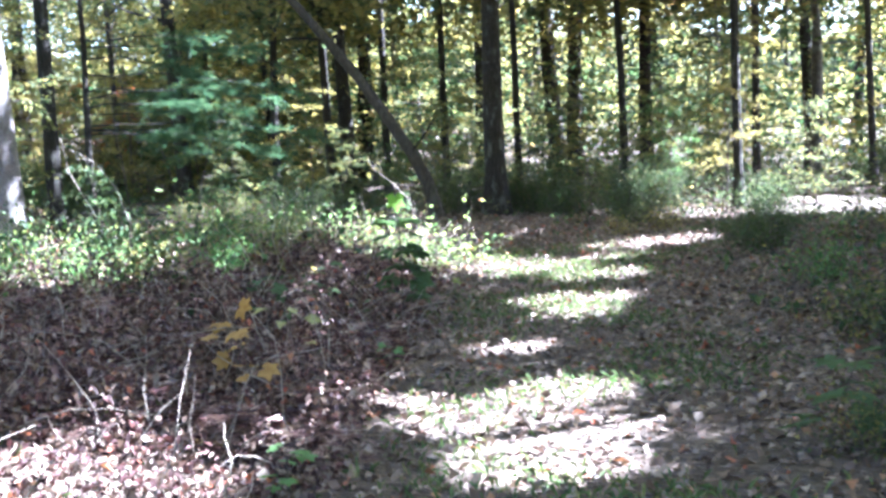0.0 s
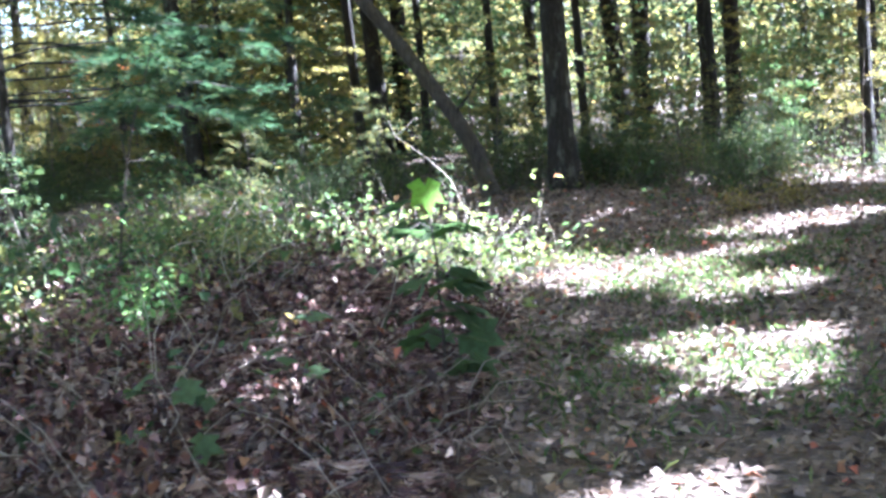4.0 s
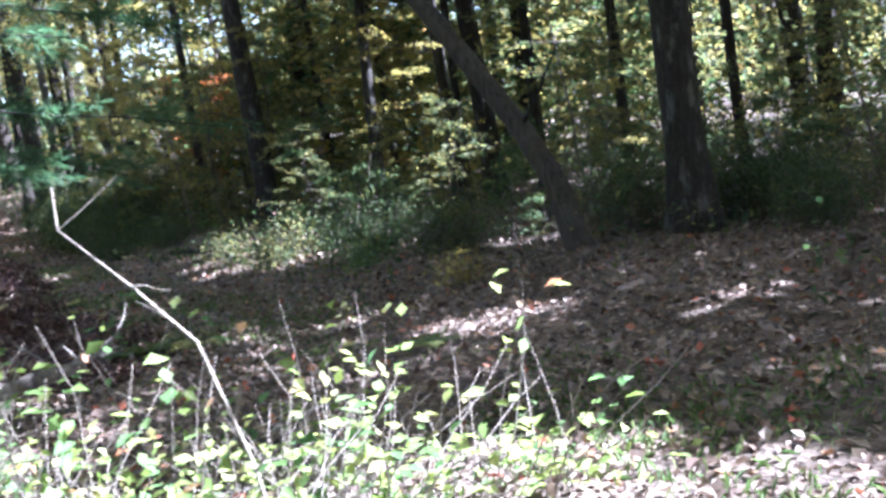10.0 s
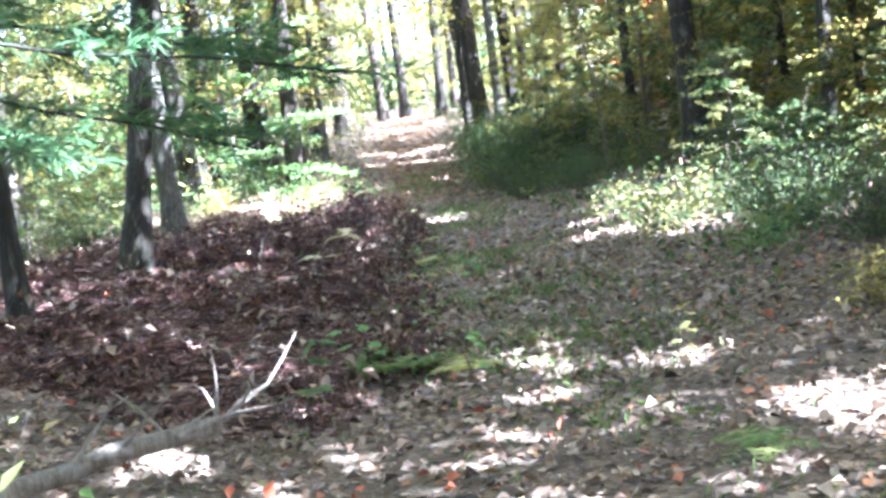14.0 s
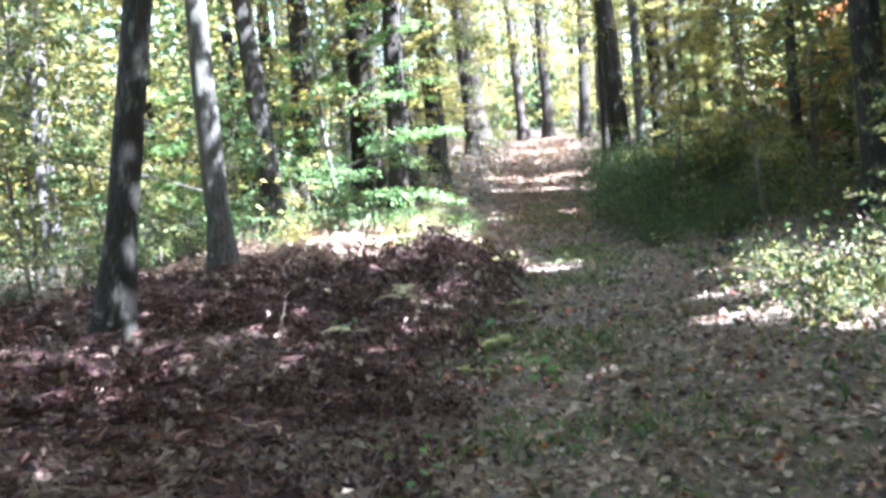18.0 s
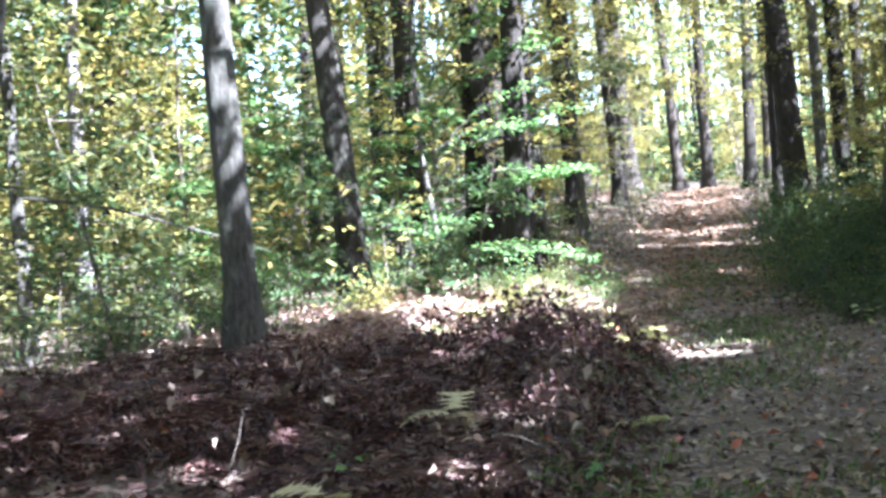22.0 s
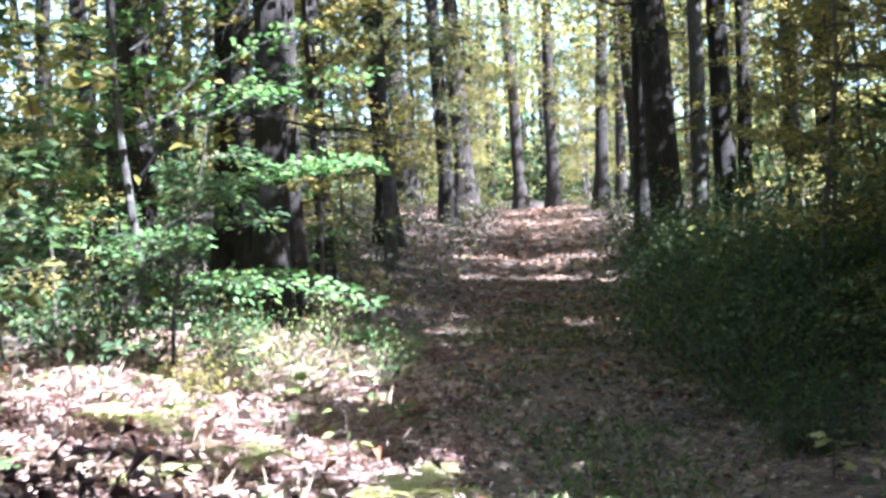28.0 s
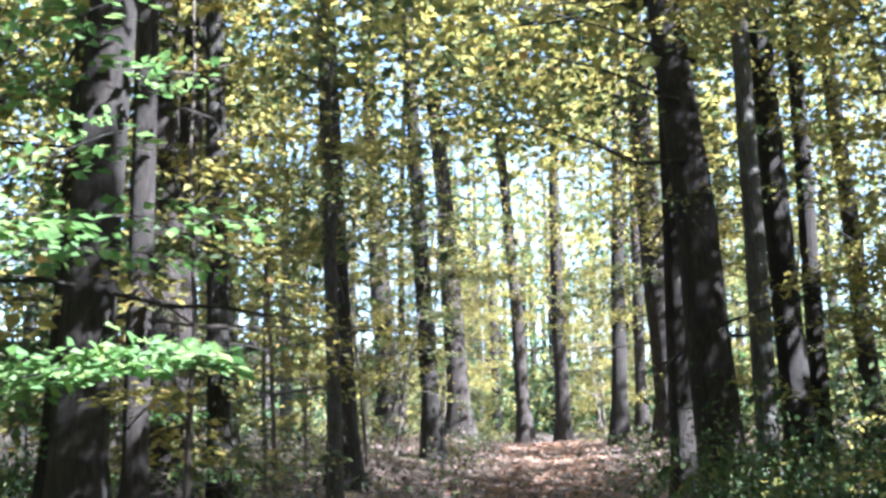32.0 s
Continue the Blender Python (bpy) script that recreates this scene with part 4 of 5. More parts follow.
WEEDY_BUSHES = [
    (-14.8, 20.2, 0.8), (-16.6, 22.4, 0.9), (-15.2, 23.2, 0.7), (-14.4, 17.6, 0.9), (-16.9, 25.3, 0.8),
    (-1.35, 9.7, 0.8), (-0.95, 9.3, 0.65), (-1.9, 9.2, 0.75), (-2.5, 10.1, 0.7), (-16.2, 28, 0.6), (-15.4, 27.5, 0.5), (-15.95, 28.95, 0.45), (-16.9, 28.9, 0.7),
    (-15, 27, 0.5), (-2.9, 9.3, 0.7), (-15.73, 28.51, 0.6), (-4.2, 6.6, 0.7), (-3.7, 7, 0.65), (-4.7, 7.3, 0.7), (-3.2, 6.6, 0.55),
]
YELLOW_BUSHES = [
    (-16.2, 34.9, 1.6), (-14.9, 33.9, 1.7), (-17.3, 36.2, 1.5), (-14.81, 32.08, 1), (-1.92, 17.57, 0.55), (2.9, 15.43, 0.6), (2.2, 14.91, 0.5), (-16.05, 24.94, 0.8),
    (-15.3, 26.4, 0.6),
]
KNOWN = [(what, kind, *at) for what, kind, rows in (
    ("bush", "leafy", LEAFY_BUSHES), ("sap", "green", GREEN_TREES), ("sap", "bright", BRIGHT_TREES), ("sap", "mixed", MIXED_TREES_NEAR), ("sap", "mixed", MIXED_TREES_MORE), ("sap", "gold", GOLD_TREES), ("bush", "shrub", SHRUB_BUSHES), ("sap", "orange", ORANGE_TREES), ("bush", "weedy", WEEDY_BUSHES), ("bush", "yellow", YELLOW_BUSHES)) for at in rows]
# tall golden growth that closes over the trail further up
tall = np.random.default_rng(91)
for k in range(44):
    s = 6 + 1.0 * k
    side = 1 if k % 2 else -1
    off = tall.uniform(2.2, 4.2) * side
    x, y = -13.1 - 0.655 * s + 0.755 * off, 28.0 + 0.755 * s + 0.655 * off
    if any(-0.5 < (x - q[0]) * math.cos(SUN_AZ) + (y - q[1]) * math.sin(SUN_AZ) < 6.5 and abs((y - q[1]) * math.cos(SUN_AZ) - (x - q[0]) * math.sin(SUN_AZ)) < 0.9 + 0.5 * q[3] for q in SUN_SPOTS):
        continue
    KNOWN.append(("sap", ("gold", "gold", "mixed")[k % 3], x, y, tall.uniform(1.2, 1.7)))
for what, kind, x, y, s in KNOWN:
    if what == "sap":
        plant(SAP, None, kind, x, y, s, SAP_LABEL[kind], "young tree", "young trees")
    else:
        plant(BUSH, None, kind, x, y, s, BUSH_LABEL[kind], "bush", "woodland bushes")
made = 0
for _ in range(9000):
    if made >= 180:
        break
    r = 4 + 24 * math.sqrt(grow.uniform())
    a = grow.uniform(0, 2 * math.pi)
    x, y = -8 + r * math.cos(a), 20 + r * math.sin(a)
    da, (db, sb) = far_from(TRAIL_A, x, y)[0], far_from(TRAIL_B, x, y)
    if min(da, db) < 2.9 or (-8.5 < x < 1.2 and -3 < y < 17.5) or (sb > 0 and db < 6 and -15 < x < -4) or math.hypot(x, y + 4) < 5:
        continue
    if made % 4 == 0:
        kind = ("shrub", "leafy", "leafy", "yellow")[grow.integers(4)]
        plant(BUSH, None, kind, x, y, grow.uniform(0.8, 1.4), BUSH_LABEL[kind], "bush", "woodland bushes")
    else:
        kind = ("green", "mixed", "bright", "gold", "green", "mixed")[grow.integers(6)]
        plant(SAP, None, kind, x, y, grow.uniform(0.7, 1.4), SAP_LABEL[kind], "young tree", "young trees")
    made += 1
for store in (SAP, BUSH):
    for models in store.values():
        for m in models:
            discard(m)


# ---- thickets between the trees, too many to count ----
def thickets():
    rng = np.random.default_rng(44)
    for mat, words in ((L_GREEN, "green"), (L_MIXED, "yellow-green"), (L_GOLD, "golden")):
        at, out, size = [], [], []
        for _ in range(330):
            r, a = rng.uniform(11, 46), rng.uniform(0, 2 * math.pi)
            x, y = -8 + r * math.cos(a), 20 + r * math.sin(a)
            d = float(nearest(x, y))
            if d < 5.5 or (-16 < x < 2 and -4 < y < 19):
                continue
            z = float(land(x, y))
            top = rng.uniform(2.0, 7.5) if r < 22 else rng.uniform(4, 14)
            for _ in range(10):
                u = rng.uniform(0.05, 1)
                c = np.array((x, y, z + top * u)) + rng.normal(0, 1, 3) * (0.9, 0.9, 0)
                n = 26
                at.append(c + rng.normal(0, 1, (n, 3)) * (0.55, 0.55, 0.11))
                out.append(rng.normal(0, 1, (n, 3)) * (1, 1, 0.3))
                size.append(rng.uniform(0.1, 0.2, n) * (1.0 if r < 20 else 1.7))
        for _ in range(34):
            x, y = rng.uniform(-16, -4), rng.uniform(30, 47)
            if float(nearest(x, y)) < 6.5:
                continue
            top = rng.uniform(4, 9)
            for _ in range(16):
                q = np.array((x, y, float(land(x, y)) + top * rng.uniform(0.05, 1))) + rng.normal(0, 1, 3) * (1.1, 1.1, 0)
                at.append(q + rng.normal(0, 1, (22, 3)) * (0.6, 0.6, 0.12))
                out.append(rng.normal(0, 1, (22, 3)) * (1, 1, 0.3))
                size.append(rng.uniform(0.17, 0.34, 22))
        for _ in range(26):
            x, y = rng.uniform(-34, -19), rng.uniform(12, 29)
            top = rng.uniform(3, 8)
            for _ in range(14):
                q = np.array((x, y, float(land(x, y)) + top * rng.uniform(0.05, 1))) + rng.normal(0, 1, 3) * (1.1, 1.1, 0)
                at.append(q + rng.normal(0, 1, (22, 3)) * (0.55, 0.55, 0.11))
                out.append(rng.normal(0, 1, (22, 3)) * (1, 1, 0.3))
                size.append(rng.uniform(0.12, 0.24, 22))
        at, out, size = np.concatenate(at), np.concatenate(out), np.concatenate(size)
        k = ~in_the_sun(at)
        ob = part("thicket", mesh_of("thicket", *leaves(at[k], out[k], size[k], 0.62, rng=rng), mat))
        tagged(ob, "dense %s leaves of the thicket between the trunks" % words, "foliage", kind="stuff")


# ---- far woods ----
def far_woods():
    rng = np.random.default_rng(3)
    trunks, clouds = [], {"mixed": [], "gold": [], "green": []}
    for k in range(430):
        r, a = rng.uniform(40, 110), rng.uniform(0, 2 * math.pi)
        x, y = -9 + r * math.cos(a), 21 + r * math.sin(a)
        if k < 60:
            x, y = -54 + rng.uniform(-14, 14), 79 + rng.uniform(-9, 14)
        d = min(far_from(TRAIL_B, x, y)[0], far_from(TRAIL_A, x, y)[0])
        if d < 3:
            continue
        z = float(land(x, y))
        hgt = rng.uniform(12, 20)
        if k % 2 == 0:
            trunks.append(tube([(x, y, z - 0.3), (x, y, z + hgt * 0.5), (x + rng.normal(0, 0.5), y, z + hgt)], (0.28, 0.2, 0.06), 6))
        n = 270
        low = rng.uniform(0, 1, n) < 0.55
        p = np.stack([x + rng.normal(0, 2.2, n), y + rng.normal(0, 2.2, n), z + np.where(low, rng.uniform(0.1, 4, n), rng.uniform(3, hgt, n))], 1)
        p = p[(np.minimum(far_from(TRAIL_B, p[:, 0], p[:, 1])[0], far_from(TRAIL_A, p[:, 0], p[:, 1])[0]) > 2) | (p[:, 2] > z + 4)]
        clouds[("mixed", "gold", "green")[k % 3]].append(p)
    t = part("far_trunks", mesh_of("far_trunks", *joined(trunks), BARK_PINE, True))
    tagged(t, "distant dark trunks of the surrounding woods", "trees", kind="stuff")
    for name, mat, words in (("mixed", L_MIXED, "yellow-green"), ("gold", L_GOLD, "golden"), ("green", L_GREEN, "green")):
        at = np.concatenate(clouds[name])
        c = part("far_foliage", mesh_of("far_foliage", *leaves(at, rng.normal(0, 1, at.shape), rng.uniform(0.34, 0.62, len(at)), 0.7, rng=rng), mat))
        tagged(c, "distant %s autumn foliage of the woods" % words, "foliage", kind="stuff")


far_woods()


# ---- litter and low growth ----
def scatter(n, box, keep, rng):
    """Points on the ground in a box, kept with a chance that keep(x, y) gives."""
    x, y = rng.uniform(box[0], box[1], n), rng.uniform(box[2], box[3], n)
    k = rng.uniform(0, 1, n) < keep(x, y)
    x, y = x[k], y[k]
    return np.stack([x, y, land(x, y)], 1)


def nearest(x, y):
    return np.minimum(far_from(TRAIL_A, x, y)[0], far_from(TRAIL_B, x, y)[0])


def in_bracken(x, y):
    d, side = far_from(TRAIL_B, x, y)
    return (side > 0) & (d > np.where((x < -8.4) & (x > -12.2), 0.38, 0.62)) & (d < 5.6) & (x > -18.5) & (x < -4) & (y > 14.2) & (y < 29)


def litter():
    rng = np.random.default_rng(9)
    near = lambda x, y: np.clip(1.25 - nearest(x, y) / 7, 0.12, 1) * np.where((x < -14) & (nearest(x, y) < 1.7), 0.08, 1) * np.where(in_bracken(x, y), 0.1, np.where(x < -8, 0.5, 1))
    p = np.concatenate([scatter(230000, (-17, 5, -3.5, 31), near, rng), scatter(70000, (-34, -13, 27, 52), lambda x, y: np.clip(1.4 - np.abs(far_from(TRAIL_B, x, y)[0] - 2.6) / 2.6, 0, 1), rng), scatter(20000, (-35, 16, -8, 45), lambda x, y: np.full(x.shape, 0.8), rng)])
    n = len(p)
    p[:, 2] += rng.uniform(0.0, 0.035, n)
    out = rng.normal(0, 1, (n, 3)) * (1, 1, 0.35)
    ob = part("leaf_litter", mesh_of("leaf_litter", *leaves(p, out, 0.028 + 0.07 * rng.uniform(0, 1, n) ** 1.6, 0.7, 0.6, 0.0, rng), L_LITTER))
    tagged(ob, "dry brown and grey fallen leaves over the floor", "fallen leaves", kind="stuff")
    p = scatter(150000, (-44, -13, 27, 66), lambda x, y: np.clip(1.7 - far_from(TRAIL_B, x, y)[0] / 1.1, 0, 1) * step(4, 12, -0.655 * (x + 10.5) + 0.755 * (y - 24.5)), rng)
    p[:, 2] += rng.uniform(0.004, 0.02, len(p))
    out = rng.normal(0, 1, (len(p), 3)) * (1, 1, 0.12)
    ob = part("pine_needles", mesh_of("pine_needles", *leaves(p, out, rng.uniform(0.1, 0.2, len(p)), 0.22, 0.2, 0.0, rng), L_NEEDLE_DEAD))
    tagged(ob, "orange-brown carpet of fallen pine needles on the trail", "pine needles", kind="stuff")


def grass():
    rng = np.random.default_rng(10)
    keep = lambda x, y: np.clip(1.35 - nearest(x, y) / 1.2, 0.02, 1) * np.clip(0.3 + 0.9 * wave(x, y, 1.3, 5) + 0.5 * wave(x, y, 3.1, 8), 0.02, 1) * np.where(y > 34, 0, np.where(y > 12.5, np.where(x < -8, 0.45, 0.4), 0.6))
    p = scatter(1100000, (-19, 8, -4, 35), keep, rng)
    n = len(p)
    out = rng.normal(0, 0.55, (n, 3)) + (0, 0, 1)
    ob = part("grass", mesh_of("grass", *leaves(p, out, rng.uniform(0.05, 0.14, n), 0.13, 0.2, 0.3, rng), L_GRASS))
    tagged(ob, "thin short green grass growing through the leaves on the trail", "grass", kind="stuff")


def fronds(base, way, length, droop, rng, pinnae=14):
    """Fern fronds: a bent rib with tapering leaflets on both sides."""
    base, way = np.asarray(base, float), unit(np.asarray(way, float))
    n = len(base)
    length = np.broadcast_to(np.asarray(length, float), (n,))[:, None]
    side = unit(np.cross(way, (0, 0, 1.0)))
    vs, fs = [], []
    u = np.linspace(0.12, 1, pinnae)
    k = 0
    for a in u:
        c = base + way * length * a - np.array((0, 0, 1.0)) * length * droop * a * a
        w = length * 0.3 * np.sin(math.pi * min(1, a * 0.82 + 0.16)) + 0.01
        for s in (-1, 1):
            tip = c + side * s * w + way * w * 0.45 - np.array((0, 0, 1.0)) * w * rng.uniform(0.0, 0.5, (n, 1))
            b2 = c + way * length * 0.055
            vs.append(np.stack([c, tip, b2], 1))
            k += 1
    v = np.concatenate(vs, 1).reshape(-1, 3)
    f = np.arange(len(v)).reshape(-1, 3)
    return v, f


def heaped(p):
    """How high the bracken stands, highest on the heap at the trail's edge."""
    return 0.4 + 0.6 * np.exp(-((p[:, 0] + 10.9) ** 2 + (p[:, 1] - 22.9) ** 2) / 5.0)


def bracken():
    """Dead fern heaped beside the trail: drooping fronds over a tangle of lying ones."""
    rng = np.random.default_rng(12)

    def keep(x, y):
        d = far_from(TRAIL_B, x, y)[0]
        return np.where(in_bracken(x, y), np.clip(1.5 - np.abs(d - 2.2) / 3.4, 0.25, 1), 0.0)

    clump = scatter(7800, (-18.5, -4, 14.2, 29), keep, rng)
    p = np.repeat(clump, 6, 0)
    n = len(p)
    p[:, :2] += rng.normal(0, 0.13, (n, 2))
    d = far_from(TRAIL_B, p[:, 0], p[:, 1])[0]
    lumps = np.clip(0.3 + wave(p[:, 0], p[:, 1], 2.3, 7) + 0.9 * wave(p[:, 0], p[:, 1], 5.3, 2), 0.02, 1.7) * step(0.3, 0.55, d)
    up = rng.uniform(0, 1, n)
    p[:, 2] = land(p[:, 0], p[:, 1]) - 0.02 + 0.3 * up * lumps * heaped(p)
    way = rng.normal(0, 0.8, (n, 3)) * (1, 1, 0.5) + np.stack([np.zeros(n), np.zeros(n), 0.75 - 0.5 * up], 1)
    size = rng.uniform(0.14, 0.4, n) * (0.55 + 0.45 * step(0.8, 1.6, d))
    # fronds past this line take the pale colour that stands for sunlight
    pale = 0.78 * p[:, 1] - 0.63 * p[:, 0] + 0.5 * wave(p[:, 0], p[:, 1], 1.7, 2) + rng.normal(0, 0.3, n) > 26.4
    for k, mat, words in ((~pale, L_BRACKEN, "dark red-brown"), (pale, L_BRACKEN_LIT, "bleached pinkish")):
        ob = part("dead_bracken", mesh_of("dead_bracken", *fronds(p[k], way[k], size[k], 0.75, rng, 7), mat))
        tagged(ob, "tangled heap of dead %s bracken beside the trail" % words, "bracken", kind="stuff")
    curl = clump[rng.integers(0, len(clump), 60000)] + rng.normal(0, 0.16, (60000, 3)) * (1, 1, 0)
    cd = far_from(TRAIL_B, curl[:, 0], curl[:, 1])[0]
    high = np.clip(0.3 + wave(curl[:, 0], curl[:, 1], 2.3, 7) + 0.9 * wave(curl[:, 0], curl[:, 1], 5.3, 2), 0.02, 1.7) * step(0.3, 0.55, cd)
    curl[:, 2] = land(curl[:, 0], curl[:, 1]) + 0.34 * rng.uniform(0, 1, 60000) * high * heaped(curl)
    # leaflets split the same way: maroon as shaded, pale as sunlit
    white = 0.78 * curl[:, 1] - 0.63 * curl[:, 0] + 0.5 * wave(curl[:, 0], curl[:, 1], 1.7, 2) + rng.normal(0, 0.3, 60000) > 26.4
    for k, mat, words in ((~white, L_BRACKEN, "dark maroon"), (white, L_BRACKEN_LIT, "pale pinkish")):
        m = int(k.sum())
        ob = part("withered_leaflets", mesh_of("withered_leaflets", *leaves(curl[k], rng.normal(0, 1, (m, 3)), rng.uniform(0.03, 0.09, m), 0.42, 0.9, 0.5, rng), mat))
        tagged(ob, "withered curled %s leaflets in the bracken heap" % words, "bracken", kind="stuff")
    stalks = []
    for q in clump[rng.integers(0, len(clump), 700)]:
        stalks.append(tube(bent(q - (0, 0, 0.03), rng.normal(0, 0.8, 3) + (0, 0, 0.8), rng.uniform(0.25, 0.7), 4, 0.9, 0.2, rng), 0.005 * np.linspace(1, 0.4, 5), 4))
    ob = part("bracken_stalks", mesh_of("bracken_stalks", *joined(stalks), TWIG))
    tagged(ob, "thin bent stalks of the dead bracken", "stalks", kind="stuff")
    at = clump[rng.integers(0, len(clump), 900)] + rng.normal(0, 0.1, (900, 3)) * (1, 1, 0)
    at[:, 2] = land(at[:, 0], at[:, 1]) + rng.uniform(0.1, 0.34, 900)
    ob = part("curled_leaves", mesh_of("curled_leaves", *leaves(at, rng.normal(0, 1, (900, 3)), rng.uniform(0.05, 0.11, 900), 0.65, 0.8, 0.3, rng), L_LITTER))
    tagged(ob, "pale curled leaves caught on the dead bracken", "fallen leaves", kind="stuff")


def bank_tufts():
    """Tall fading fern and straw on the sunny bank left of the trail."""
    rng = np.random.default_rng(72)

    def keep(x, y):
        d, s = far_from(TRAIL_B, x, y)
        return np.where((s > 0) & (d > 1.25) & (d < 4.2), np.clip(0.55 + wave(x, y, 1.9, 6), 0.1, 1), 0)

    # the pinkish tufts wear the colour of sunlit bracken
    for mat, words, k in ((L_BRACKEN_LIT, "bleached pinkish", 2000), (L_FERN, "fading yellow-green", 260), (L_BRIGHT, "fresh green", 230)):
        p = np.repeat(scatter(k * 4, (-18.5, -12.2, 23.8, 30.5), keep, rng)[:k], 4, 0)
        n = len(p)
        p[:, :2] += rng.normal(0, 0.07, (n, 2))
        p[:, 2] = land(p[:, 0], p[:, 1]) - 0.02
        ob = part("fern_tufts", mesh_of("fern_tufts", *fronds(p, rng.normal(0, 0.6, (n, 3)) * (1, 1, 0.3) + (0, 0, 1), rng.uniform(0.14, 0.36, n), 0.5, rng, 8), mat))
        tagged(ob, "%s fern tufts on the sunny bank of the trail" % words, "ferns", kind="stuff")
    p = scatter(16000, (-18.5, -11.8, 23.4, 30.0), keep, rng)
    n = len(p)
    ob = part("dry_straw", mesh_of("dry_straw", *leaves(p, rng.normal(0, 0.6, (n, 3)) + (0, 0, 0.8), rng.uniform(0.12, 0.42, n), 0.045, 0.2, 0.35, rng), L_STRAW))
    tagged(ob, "dry pale straw standing on the sunny bank", "straw", kind="stuff")


bank_tufts()


def fern(x, y, z, mat, count, length, seed, label):
    rng = np.random.default_rng(seed)
    root = tagged(new("fern"), label, "fern", "ferns")
    root.location = (x, y, z)
    for k in range(count):
        a = k / count * 2 * math.pi + rng.normal(0, 0.3)
        v, f = fronds([(0, 0, 0)], [(math.cos(a), math.sin(a), rng.uniform(0.35, 0.9))], [length * rng.uniform(0.75, 1.15)], 0.5, rng, 18)
        part("frond", mesh_of("frond", v, f, mat), root)


def ferns():
    g = lambda x, y, dz=0.0: float(land(x, y)) + dz
    fern(-9.40, 20.94, 0.36, L_FERN_PALE, 3, 0.42, 60, "bleached pale fern lying on the dead bracken")
    fern(-12.53, 25.92, g(-12.53, 25.92, 0.1), L_FERN, 7, 0.5, 61, "yellow-green fern drooping over the trail's edge")
    fern(-7.84, 20.52, g(-7.84, 20.52, 0.05), L_FERN, 4, 0.26, 62, "small yellow-green fern at the edge of the trail")
    fern(-9.20, 22.30, g(-9.20, 22.30, 0.05), L_FERN, 5, 0.26, 63, "small yellow-green fern at the edge of the trail")
    fern(-8.41, 19.46, 0.3, L_FERN_PALE, 2, 0.3, 64, "bleached pale fern lying on the dead bracken")
    fern(-11.23, 23.26, 0.62, L_FERN_PALE, 2, 0.3, 65, "bleached pale fern lying on the dead bracken")
    fern(-13.56, 25.66, g(-13.56, 25.66, 0.15), L_FERN, 5, 0.45, 66, "fading yellow fern among the dead bracken")
    fern(-14.51, 25.49, g(-14.51, 25.49, 0.15), L_FERN, 6, 0.5, 67, "fading yellow fern among the dead bracken")
    fern(-4.35, 15.75, g(-4.35, 15.75, 0.05), L_GRASS, 8, 0.42, 68, "soft green fern beside the fallen log")
    fern(-4.75, 15.95, g(-4.75, 15.95, 0.05), L_GRASS, 7, 0.36, 69, "soft green fern beside the fallen log")
    fern(-3.95, 15.85, g(-3.95, 15.85, 0.05), L_FERN, 5, 0.3, 70, "small yellow-green fern at the edge of the trail")
    fern(-1.55, 14.6, g(-1.55, 14.6, 0.05), L_GRASS, 6, 0.28, 71, "soft green fern in the fallen leaves")
    fern(-13.11, 24.77, g(-13.11, 24.77, 0.2), L_FERN, 4, 0.4, 68, "fading yellow fern among the dead bracken")
    fern(-7.18, 19.56, g(-7.18, 19.56, 0.03), L_FERN, 4, 0.2, 69, "small yellow-green fern at the edge of the trail")


def brush_heap():
    """The low dead brush on the bank at the start: twigs and caught leaves."""
    rng = np.random.default_rng(14)
    keep = lambda x, y: np.where(x < -1.0 + 0.05 * (y - 2), 1.0, 0.0)
    p = scatter(2600, (-6.5, 0.2, -1.5, 11.8), keep, rng)
    twigs = []
    for q in p[:1500]:
        w = rng.normal(0, 1, 3) * (1, 1, 0.5) + (0, 0, 0.8)
        twigs.append(tube(bent(q - (0, 0, 0.03), w, rng.uniform(0.25, 0.95), 4, 0.6, 0.25, rng), 0.006 * np.linspace(1, 0.3, 5), 4))
    ob = part("dead_twigs", mesh_of("dead_twigs", *joined(twigs), TWIG_PALE))
    tagged(ob, "tangle of thin dead twigs and stalks on the bank", "twigs", kind="stuff")
    p = scatter(90000, (-6.5, 0.2, -1.5, 9.9), keep, rng)
    n = len(p)
    tufty = np.clip(0.35 + 0.8 * wave(p[:, 0], p[:, 1], 2.6, 4) + 0.5 * wave(p[:, 0], p[:, 1], 6.1, 1), 0.05, 1.4) * step(0.6, 2.4, p[:, 1])
    p[:, 2] += rng.uniform(0, 1, n) ** 1.4 * (0.04 + 0.36 * tufty)
    dry = rng.uniform(0, 1, n) < 0.45
    for k, mat, words in ((dry, L_LITTER, "dry brown"), (~dry, L_BRACKEN, "dark red-brown")):
        m = int(k.sum())
        ob = part("caught_leaves", mesh_of("caught_leaves", *leaves(p[k], rng.normal(0, 1, (m, 3)), rng.uniform(0.025, 0.07, m), 0.6, 0.8, 0.2, rng), mat))
        tagged(ob, "%s leaves caught in the low brush" % words, "fallen leaves", kind="stuff")
    knots = scatter(2600, (-5.5, 0.2, 1.6, 9.9), lambda x, y: np.where((x < -1.05 + 0.05 * (y - 2)) & (x > -4.8), 0.9, 0), rng)
    p = np.repeat(knots, 5, 0)
    n = len(p)
    p[:, :2] += rng.normal(0, 0.1, (n, 2))
